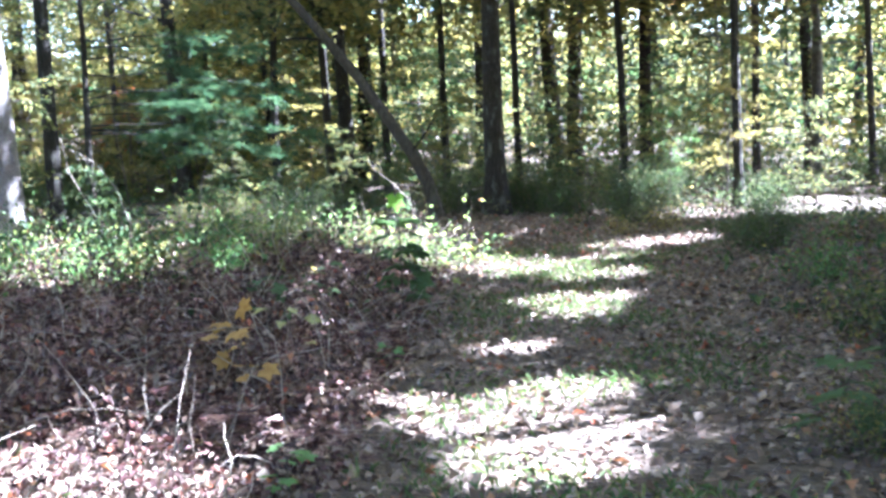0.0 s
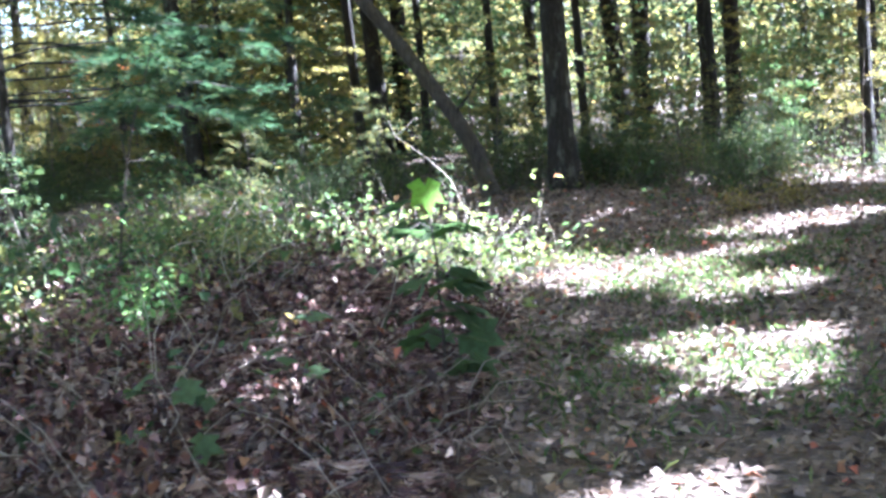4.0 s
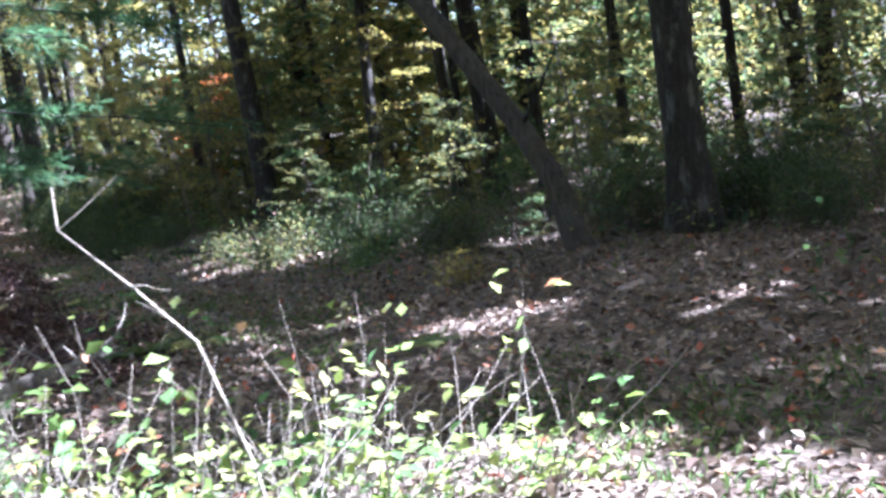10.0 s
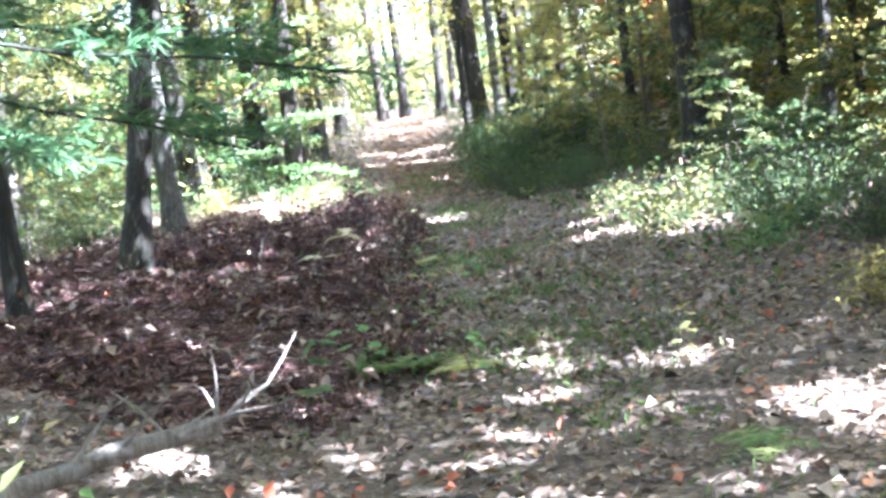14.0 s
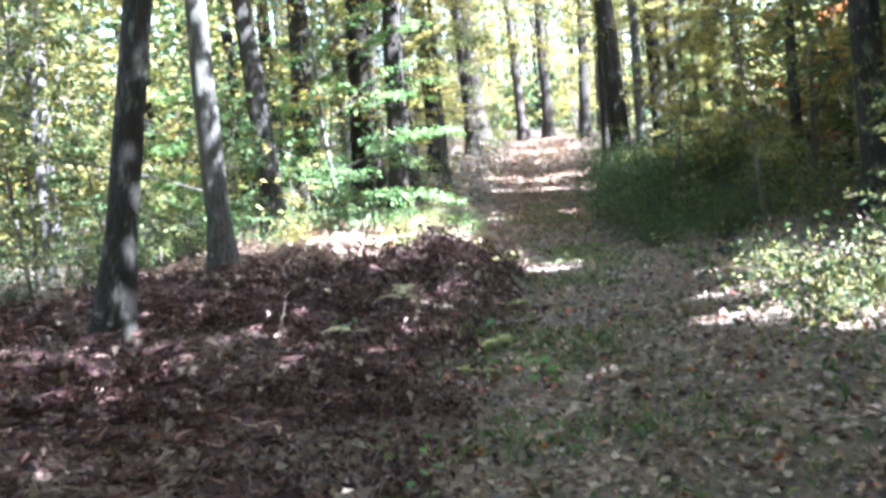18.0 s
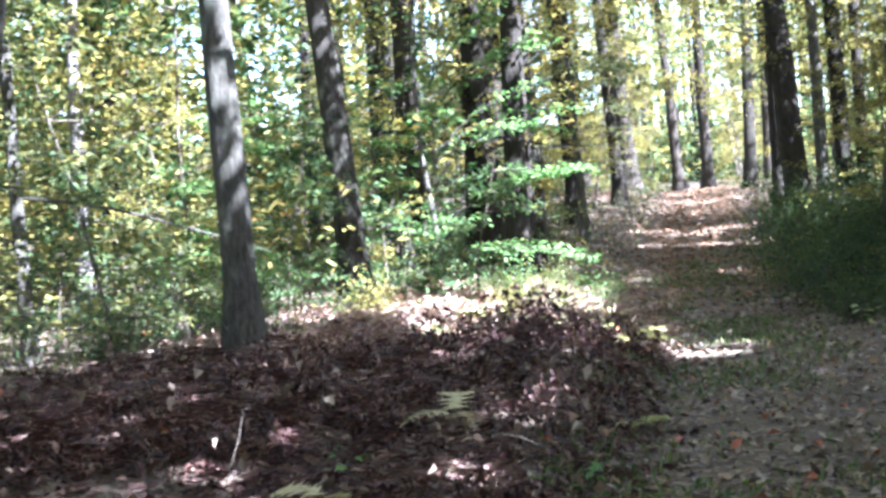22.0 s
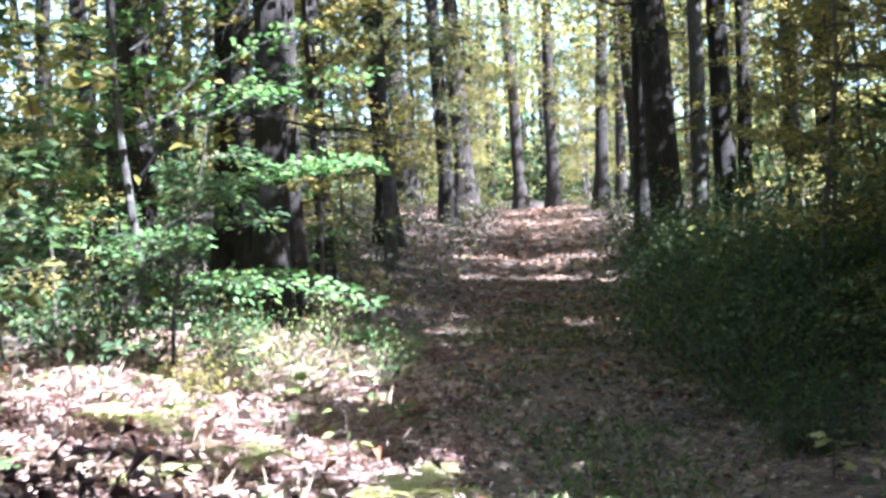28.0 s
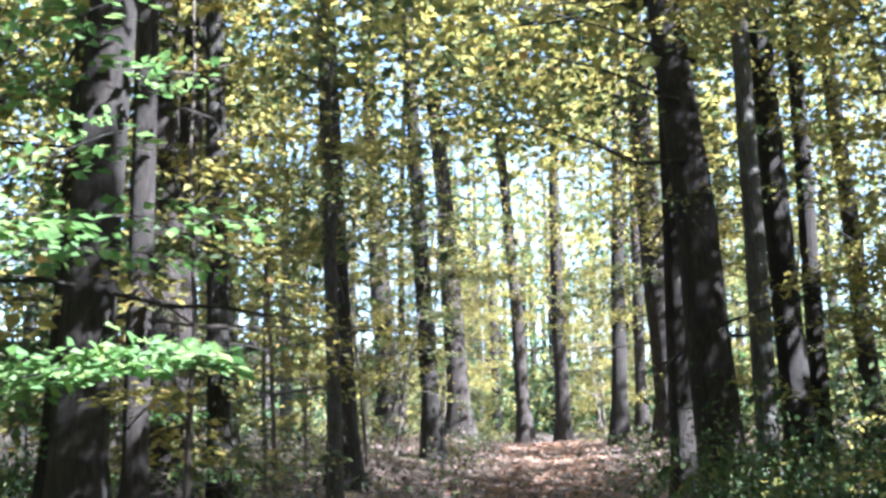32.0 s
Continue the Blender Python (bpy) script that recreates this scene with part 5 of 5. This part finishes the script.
    p[:, 2] = land(p[:, 0], p[:, 1]) - 0.02 + rng.uniform(0, 0.22, n) * np.clip(wave(p[:, 0], p[:, 1], 2.3, 3) + 0.5, 0, 1)
    faded = rng.uniform(0, 1, n) < 0.4
    for k, mat, words in ((~faded, L_BRACKEN, "dark maroon"), (faded, L_BRACKEN_LIT, "faded brown")):
        m = int(k.sum())
        ob = part("dead_brush", mesh_of("dead_brush", *fronds(p[k], rng.normal(0, 0.75, (m, 3)) * (1, 1, 0.4) + (0, 0, 1), rng.uniform(0.1, 0.26, m), 0.8, rng, 7), mat))
        tagged(ob, "low tangle of dead %s brush on the bank" % words, "brush", kind="stuff")
    # sunlit weeds
    p = scatter(6000, (-3.6, 0.3, 9.3, 11.7), lambda x, y: np.where(x < -0.75 + 0.1 * (y - 7), 0.7, 0), rng)
    knot = p[rng.integers(0, len(p), 46)]
    p = knot[rng.integers(0, 46, 900)] + rng.normal(0, 0.15, (900, 3)) * (1, 1, 0)
    p[:, 2] = land(p[:, 0], p[:, 1])
    stems, at, out, size = [], [], [], []
    for q in p:
        ln = bent(q - (0, 0, 0.03), rng.normal(0, 0.6, 3) + (0, 0, 1), rng.uniform(0.25, 1.0), 4, 0.4, 0.16, rng)
        stems.append(tube(ln, 0.005 * np.linspace(1, 0.3, 5), 4))
        a3 = spray(ln, int(rng.choice((0, 0, 4, 14))), 0.085, 0.12, rng, 0.6, 0.1)
        at.append(a3[0]), out.append(a3[1]), size.append(a3[2])
    ob = part("weed_stalks", mesh_of("weed_stalks", *joined(stems), TWIG_PALE))
    tagged(ob, "pale dry stalks of weeds at the trail's corner", "weeds", kind="stuff")
    at, out, size = np.concatenate(at), np.concatenate(out), np.concatenate(size)
    half = len(at) * 5 // 8
    for k, mat, words in ((slice(None, half), L_WEED, "pale"), (slice(half, None), L_BRIGHT, "fresh")):
        ob = part("weed_leaves", mesh_of("weed_leaves", *leaves(at[k], out[k], size[k], 0.6, rng=rng), mat))
        tagged(ob, "small %s green weed leaves at the trail's corner" % words, "weeds", kind="stuff")



def undergrowth():
    """Low leafy growth under the trees, too thick to count."""
    rng = np.random.default_rng(33)
    for mat, words, k in ((L_SHRUB, "grey-green", 1), (L_MIXED, "yellow-green", 4), (L_GREEN, "green", 9)):
        def keep(x, y):
            d = nearest(x, y)
            db, sb = far_from(TRAIL_B, x, y)
            ok = (d > 1.5) & ~((sb > 0) & (db < 5.6) & (x > -15.5) & (x < -4)) & ~((x > -8) & (x < 1) & (y < 17.5) & (y > 11.5)) & ~((x > -4.5) & (x < 1) & (y < 5))
            return np.where(ok, np.clip(wave(x, y, 0.9, k) + 0.25, 0, 1), 0)

        p = scatter(90000, (-36, 18, -8, 50), keep, rng)
        n = len(p)
        p[:, 2] += rng.uniform(0.0, 1, n) ** 1.6 * (0.35 + 0.7 * np.clip(wave(p[:, 0], p[:, 1], 1.7, k + 1), 0, 1))
        ob = part("undergrowth", mesh_of("undergrowth", *leaves(p, rng.normal(0, 1, (n, 3)), rng.uniform(0.05, 0.12, n), 0.6, rng=rng), mat))
        tagged(ob, "thick low %s undergrowth beneath the trees" % words, "undergrowth", kind="stuff")


def twig_brush():
    """Grey twiggy scrub on the far side of the first trail: bare stems with a few small leaves."""
    rng = np.random.default_rng(63)

    def keep(x, y):
        a, b = far_from(TRAIL_A, x, y)[0], far_from(TRAIL_B, x, y)[0]
        ok = (a > 1.7) & (b > 2.6) & ((y > 16.2) | (x > 1.5) | (x < -7.5)) & ~in_bracken(x, y)
        return np.where(ok, np.clip(0.45 + 0.7 * wave(x, y, 1.1, 3), 0.1, 1), 0)

    p = scatter(9000, (-15, 9, 3, 25), keep, rng)[:3600]
    stems, at, out, size = [], [], [], []
    for q in p:
        ln = bent(q - (0, 0, 0.03), rng.normal(0, 0.45, 3) + (0, 0, 1), rng.uniform(0.3, 1.1), 4, 0.35, 0.18, rng)
        stems.append(tube(ln, 0.006 * np.linspace(1, 0.3, 5), 3))
        a3 = spray(ln, int(rng.choice((3, 8, 16))), 0.06, 0.12, rng, 0.6, 0.15)
        at.append(a3[0]), out.append(a3[1]), size.append(a3[2])
    tagged(part("scrub_stems", mesh_of("scrub_stems", *joined(stems), TWIG)), "bare grey-brown stems of the scrub beyond the trail", "scrub", kind="stuff")
    at, out, size = np.concatenate(at), np.concatenate(out), np.concatenate(size)
    for k, mat, words in ((0, L_SHRUB, "dull grey-green"), (1, L_BRACKEN, "withered brown"), (2, L_MIXED, "yellowing")):
        ob = part("scrub_leaves", mesh_of("scrub_leaves", *leaves(at[k::3], out[k::3], size[k::3], 0.6, rng=rng), mat))
        tagged(ob, "small %s leaves of the scrub beyond the trail" % words, "scrub", kind="stuff")


def canopy():
    """The upper leaves of the woods, too many to count, with gaps where the sun comes through."""
    rng = np.random.default_rng(57)
    n = 140000
    x, y = rng.uniform(-30, 22, n), rng.uniform(-10, 50, n)
    thick = np.clip(0.75 + 0.8 * wave(x, y, 0.35, 4), 0.25, 1) * np.where((x < -9) & (y > 24), 0.75, np.where((y > 18) & (x < -2), 0.75, 1.0))
    k = rng.uniform(0, 1, n) < thick
    # leaves past the main roof are added to shade the trail's far end
    x, y = np.concatenate([x[k], rng.uniform(-62, -30, 17000), rng.uniform(-30, -14, 6000)]), np.concatenate([y[k], rng.uniform(28, 84, 17000), rng.uniform(50, 84, 6000)])
    tier = rng.integers(0, 4, len(x))
    p = np.stack([x, y, land(x, y) + 7.6 + 1.7 * tier + rng.normal(0, 0.25, len(x))], 1)
    # unseen patch of leaves added to shade the ground near the log
    low = np.stack([rng.uniform(1.0, 4.6, 420), rng.uniform(15.3, 17.8, 420), rng.uniform(7.5, 8.2, 420)], 1)
    p = np.concatenate([p, low])
    p = p[~in_the_sun(p)]
    for mat, words, a in ((L_MIXED, "yellow-green", 0), (L_GOLD, "golden", 1)):
        q = p[a::2]
        ob = part("leaf_canopy", mesh_of("leaf_canopy", *leaves(q, rng.normal(0, 1, q.shape) * (1, 1, 0.3), np.where(q[:, 0] < -6, 0.65, 1.0) * rng.uniform(0.3, 0.5, len(q)), 0.75, rng=rng), mat))
        tagged(ob, "high %s leaf canopy over the woodland trail" % words, "canopy", kind="stuff")


def overhanging_sprays():
    """Flat golden sprays that hang between the trunks above the far part of the trail."""
    rng = np.random.default_rng(71)
    p = scatter(4000, (-34, -13, 29, 56), lambda x, y: np.where(far_from(TRAIL_B, x, y)[0] < 5.5, 0.8, 0.0) * (np.hypot(x + 14, y - 30) > 5.5), rng)[:95]
    p[:, 2] += rng.uniform(2.9, 6.5, len(p)) + 0.4 * np.exp(-(far_from(TRAIL_B, p[:, 0], p[:, 1])[0] / 1.2) ** 2)
    for mat, words, a in ((L_GOLD, "golden", 0), (L_MIXED, "olive-green", 1)):
        at, out, size = [], [], []
        for q in p[a::2]:
            for _ in range(5):
                w = rng.uniform(0, 2 * math.pi)
                tw = bent(q, (math.cos(w), math.sin(w), 0.05), rng.uniform(0.7, 1.7), 5, 0.3, 0.1, rng)
                a3 = spray(tw, 75, 0.085, 0.3, rng, 0.2, 0.0)
                at.append(a3[0]), out.append(a3[1]), size.append(a3[2])
        at, out, size = np.concatenate(at), np.concatenate(out), np.concatenate(size)
        k = ~in_the_sun(at)
        ob = part("hanging_foliage", mesh_of("hanging_foliage", *leaves(at[k], out[k], size[k], 0.65, rng=rng), mat))
        tagged(ob, "flat %s autumn sprays between the trunks above the trail" % words, "foliage", kind="stuff")


def trail_edge_brush():
    """Low dry brush that closes in on the far part of the trail from both sides."""
    rng = np.random.default_rng(72)

    def keep(x, y):
        d = far_from(TRAIL_B, x, y)[0]
        return np.where((d > 1.15) & (d < 5) & (y > 35), np.clip(0.55 + 0.6 * wave(x, y, 1.3, 2), 0.1, 1), 0)

    p = scatter(60000, (-50, -16, 34, 70), keep, rng)
    p[:, 2] += rng.uniform(0, 1, len(p)) ** 1.5 * (0.3 + 0.45 * np.clip(wave(p[:, 0], p[:, 1], 1.9, 5), 0, 1))
    for mat, words, a in ((L_SHRUB, "grey-green", 0), (L_BRACKEN, "withered brown", 1), (L_MIXED, "yellowing", 2)):
        q = p[a::3]
        ob = part("trailside_brush", mesh_of("trailside_brush", *leaves(q, rng.normal(0, 1, q.shape) + (0, 0, 0.4), rng.uniform(0.06, 0.13, len(q)), 0.5, rng=rng), mat))
        tagged(ob, "low %s brush along the edges of the trail" % words, "brush", kind="stuff")


thickets()
twig_brush()
overhanging_sprays()
trail_edge_brush()
canopy()
litter()
undergrowth()
grass()
bracken()
ferns()
brush_heap()


def maple_sprout():
    rng = np.random.default_rng(16)
    x, y = -0.94, 6.32
    z = float(land(x, y))
    root = tagged(new("maple_sprout"), "knee-high maple sprout with one glowing yellow-green leaf", "sapling")
    line = bent((x, y, z - 0.05), (-0.03, 0.02, 1), 1.08, 8, 0, 0.05, rng)
    part("stem", mesh_of("stem", *tube(line, 0.009 * np.linspace(1, 0.5, 9), 6), TWIG, True), root)
    for k in range(34):
        q = line[rng.integers(2, 9)]
        a = rng.uniform(0, 2 * math.pi)
        w = np.array((math.cos(a), math.sin(a), 0.1))
        st = np.array([q, q + w * 0.07 + (0, 0, 0.03), q + w * 0.14])
        part("stalk", mesh_of("stalk", *tube(st, (0.003, 0.003, 0.003), 4), TWIG), root)
        part("leaf", mesh_of("leaf", *lobed([st[-1]], [w * (1.05, -1.54, 0) - (0, 0, 0.3)], [rng.uniform(0.11, 0.19)], rng), L_GREEN), root)
    part("leaf", mesh_of("leaf", *lobed([line[-1] + (0, -0.02, 0.08)], [(0.1, -0.3, -0.75)], [0.14], rng), L_GLOW), root, "glowing yellow-green leaf")


maple_sprout()


def fallen_log():
    rng = np.random.default_rng(17)
    root = tagged(new("fallen_log"), "bleached grey fallen log with broken branch stubs", "log")
    a, b = np.array((-3.95, 11.6, 0.3)), np.array((-3.66, 13.6, 0.38))
    line = np.array([a + (b - a) * u for u in np.linspace(0, 1, 9)]) + rng.normal(0, 0.012, (9, 3))
    line[:, 2] = np.maximum(line[:, 2], land(line[:, 0], line[:, 1]) + 0.05)
    part("stem", mesh_of("stem", *tube(line, np.linspace(0.05, 0.042, 9), 10, 0.05, rng), DEAD_WOOD, True), root)
    for u, w in ((8, (-0.2, 0.8, 0.5)), (7, (0.5, 0.5, 0.5)), (8, (0.3, 0.9, 0.1)), (5, (0.6, 0.2, 0.4)), (3, (-0.5, 0.3, 0.5)), (8, (0.6, 0.3, 0.9)), (8, (-0.6, 0.5, 0.8)), (8, (0.1, 0.2, 1.0)), (7, (-0.3, -0.2, 0.9)), (6, (0.7, 0.4, 0.8)), (8, (0.9, -0.2, 0.6)), (7, (0.8, 0.6, 0.3))):
        part("branch_stub", mesh_of("branch_stub", *tube(bent(line[u], w, rng.uniform(0.25, 0.6), 4, 0.1, 0.2, rng), 0.013 * np.linspace(1, 0.3, 5), 5), DEAD_WOOD, True), root)


fallen_log()


def fallen_branch(points, radius, seed, label):
    rng = np.random.default_rng(seed)
    root = tagged(new("fallen_branch"), label, "branch", "fallen branches")
    line = np.array(points, float)
    line = np.array([line[0] + (line[-1] - line[0]) * u for u in np.linspace(0, 1, 8)]) + rng.normal(0, 0.03, (8, 3))
    line[:, 2] = land(line[:, 0], line[:, 1]) + radius + 0.01
    part("stem", mesh_of("stem", *tube(line, radius * np.linspace(1, 0.5, 8), 7, 0.05, rng), BARK_DARK, True), root)
    for k in (3, 5, 6):
        part("twig", mesh_of("twig", *tube(bent(line[k], rng.normal(0, 1, 3) * (1, 1, 0.3) + (0, 0, 0.4), 0.4, 4, 0.2, 0.2, rng), radius * 0.4 * np.linspace(1, 0.3, 5), 4), BARK_DARK, True), root)


fallen_branch([(-9.46, 26.80, 0), (-7.23, 24.63, 0)], 0.05, 70, "dark fallen branch lying by the trail")
fallen_branch([(-2.31, 1.89, 0), (-1.49, 2.67, 0)], 0.014, 71, "thin pale stick lying on the brush")


def seedling(x, y, height, leaf_mat, count, size, seed, label, lobes=True):
    """A small broad-leaved seedling with single leaves on stalks."""
    rng = np.random.default_rng(seed)
    root = tagged(new("seedling"), label, "seedling", "woodland seedlings")
    z = float(land(x, y))
    root.location = (x, y, z)
    line = bent((0, 0, -0.03), (rng.normal(0, 0.12), rng.normal(0, 0.12), 1), height, 6, 0, 0.08, rng)
    part("stem", mesh_of("stem", *tube(line, 0.007 * np.linspace(1, 0.4, 7), 5), TWIG, True), root)
    for k in range(count):
        q = line[rng.integers(2, 7)]
        a = rng.uniform(0, 2 * math.pi)
        w = np.array((math.cos(a), math.sin(a), 0.15))
        st = np.array([q, q + w * size * 0.5 + (0, 0, 0.02), q + w * size])
        v, f = (lobed if lobes else leaves)([st[-1]], [w - (0, 0, 0.25)], [size * rng.uniform(0.8, 1.2)], rng=rng)
        leaf = part("leaf", mesh_of("leaf", v, f, leaf_mat), root)
        part("stalk", mesh_of("stalk", *tube(st, (0.0025, 0.002, 0.002), 3), TWIG), leaf)


SEEDLINGS = [
    (-1.56, 2.5, 0.75, L_TAWNY, 7, 0.1, "tawny orange oak seedling rising from the brush"), (-1.75, 3.1, 0.5, L_TAWNY, 6, 0.09, "tawny orange oak seedling rising from the brush"),
    (-1.45, 3.66, 0.55, L_FERN, 5, 0.11, "maple seedling with large pale yellow leaves"), (-1.2, 1.3, 0.25, L_BRIGHT, 8, 0.07, "small bright green seedling in the leaf litter"),
    (-0.95, 4.2, 0.22, L_BRIGHT, 9, 0.06, "small bright green seedling in the leaf litter"), (1.7, 1.2, 0.5, L_BRIGHT, 10, 0.1, "broad-leaved green seedling by the trail"), (1.4, 1.9, 0.5, L_GREEN, 12, 0.14, "broad-leaved green seedling by the trail"), (1.75, 2.1, 0.45, L_GREEN, 10, 0.13, "broad-leaved green seedling by the trail"),
    (-1.1, 5.4, 0.4, L_GREEN, 9, 0.09, "broad-leaved green seedling in the brush"), (-1.6, 5.8, 0.5, L_GREEN, 9, 0.1, "broad-leaved green seedling in the brush"), (-1.9, 5.0, 0.45, L_GREEN, 9, 0.1, "broad-leaved green seedling in the brush"),
    (-0.75, 10.7, 0.45, L_GREEN, 8, 0.07, "slim green seedling standing in the leaves"), (-1.0, 11.2, 0.5, L_GREEN, 7, 0.07, "slim green seedling standing in the leaves"),
    (-4.1, 14.6, 0.5, L_GREEN, 9, 0.09, "broad-leaved green seedling in the brush"), (-3.7, 15.6, 0.35, L_BRIGHT, 9, 0.08, "small bright green seedling in the leaf litter"), (-4.6, 15.8, 0.4, L_BRIGHT, 8, 0.08, "small bright green seedling in the leaf litter"),
    (-2.9, 16.6, 0.3, L_FERN, 8, 0.06, "small yellowing seedling on the trail's edge"), (-5.4, 17.2, 0.3, L_BRIGHT, 8, 0.08, "small bright green seedling in the leaf litter"), (-6.4, 19.4, 0.25, L_BRIGHT, 9, 0.07, "small bright green seedling in the leaf litter"),
    (-8.4, 21.0, 0.2, L_BRIGHT, 8, 0.06, "small bright green seedling in the leaf litter"), (-9.3, 20.2, 0.25, L_BRIGHT, 7, 0.07, "small bright green seedling in the leaf litter"), (-11.0, 27.6, 0.35, L_FERN, 9, 0.07, "small yellowing seedling on the trail's edge"),
    (-10.4, 27.2, 0.3, L_MIXED, 9, 0.07, "small yellowing seedling on the trail's edge"), (-7.2, 23.6, 0.35, L_FERN, 8, 0.07, "small yellowing seedling on the trail's edge"), (-15.6, 27.0, 0.5, L_FERN, 9, 0.08, "small yellowing seedling on the trail's edge"),
    (-14.4, 25.8, 0.45, L_WEED, 9, 0.08, "pale leaved seedling among the bracken"), (-13.6, 26.4, 0.4, L_WEED, 9, 0.08, "pale leaved seedling among the bracken"), (-14.9, 26.9, 0.55, L_WEED, 10, 0.08, "pale leaved seedling among the bracken"),
]
for n, (x, y, h, mat, k, s, words) in enumerate(SEEDLINGS):
    seedling(x, y, h, mat, k, s, 500 + n, words, n % 3 != 2)


def arched_twig(line, radius, mat, seed, label):
    rng = np.random.default_rng(seed)
    root = tagged(new("bent_twig"), label, "twig", "bare twigs")
    part("stem", mesh_of("stem", *tube(line, radius * np.linspace(1, 0.35, len(line)), 6), mat, True), root)
    for k in range(1, len(line) - 1):
        part("side_twig", mesh_of("side_twig", *tube(bent(line[k], rng.normal(0, 1, 3) + (0, 0, 0.6), rng.uniform(0.1, 0.25), 3, 0.1, 0.2, rng), radius * 0.4 * np.linspace(1, 0.4, 4), 4), mat, True), root)


arched_twig([(-0.8, 9.9, float(land(-0.8, 9.9)) - 0.03), (-0.9, 9.93, 0.6), (-1.03, 9.96, 0.98), (-1.2, 9.94, 1.17), (-1.44, 10.0, 1.36), (-1.49, 10.09, 1.49)], 0.007, TWIG_PALE, 81, "pale bare twig arching out of the sunny weeds")
arched_twig([(-3.9, 8.6, float(land(-3.9, 8.6)) - 0.03), (-4.0, 8.7, 0.9), (-4.15, 8.8, 1.3), (-4.4, 8.9, 1.6), (-4.7, 9.0, 1.75)], 0.012, TWIG_PALE, 82, "pale bare forked twig on the bank")
arched_twig([(-4.4, 9.4, float(land(-4.4, 9.4)) - 0.03), (-4.6, 9.4, 1.0), (-4.9, 9.5, 1.5), (-5.0, 9.6, 1.9)], 0.012, TWIG_PALE, 83, "pale bare forked twig on the bank")
arched_twig([(-2.3, 9.2, float(land(-2.3, 9.2)) - 0.03), (-2.4, 9.3, 0.8), (-2.6, 9.4, 1.05), (-2.9, 9.5, 1.15)], 0.009, TWIG_PALE, 84, "pale bare twig arching out of the sunny weeds")
arched_twig([(-17.95, 31.85, float(land(-17.95, 31.85)) - 0.03), (-18.1, 31.9, 0.62), (-18.3, 31.98, 0.72), (-18.55, 32.06, 0.68), (-18.62, 32.1, 0.5)], 0.014, DEAD_WOOD, 85, "grey bent root-like twig at the trail's edge")


def backdrop():
    """The wooded rise that closes the view all round, far behind the last trunks."""
    rng = np.random.default_rng(6)
    n, k = 220, 14
    a = np.linspace(0, 2 * math.pi, n, endpoint=False)
    u = np.linspace(0, 1, k)
    top = 15 + 3.0 * np.sin(a * 5) + 2.0 * np.sin(a * 13 + 1) + rng.normal(0, 1.2, n)
    r = 118 + 9 * u[:, None] ** 1.5 + rng.normal(0, 1.5, (k, n))
    v = np.stack([-9 + r * np.cos(a), 21 + r * np.sin(a), -3 + u[:, None] * (top + 3) + rng.normal(0, 0.4, (k, n))], -1).reshape(-1, 3)
    i, j = np.meshgrid(np.arange(k - 1), np.arange(n), indexing="ij")
    f = np.stack([i * n + j, i * n + (j + 1) % n, (i + 1) * n + (j + 1) % n, (i + 1) * n + j], -1).reshape(-1, 4)
    m, nd, l, bs = nodes_of("distant_woods")
    nz = noise_node(nd, l, 0.9, 8, 0.75, stretch=(1, 1, 0.6))
    cr = ramp(nd, [(0.3, (0.02, 0.025, 0.014)), (0.5, (0.06, 0.07, 0.03)), (0.62, (0.16, 0.15, 0.06)), (0.75, (0.3, 0.25, 0.1))])
    l.new(nz.outputs["Fac"], cr.inputs[0])
    l.new(cr.outputs[0], bs.inputs["Base Color"])
    bs.inputs["Roughness"].default_value = 0.95
    bump(nd, l, bs, nz.outputs["Fac"], 1.0, 1.2)
    tagged(part("backdrop", mesh_of("backdrop", v, f, m, True)), "distant wooded rise in dull autumn green and gold", "backdrop", kind="structure")


backdrop()
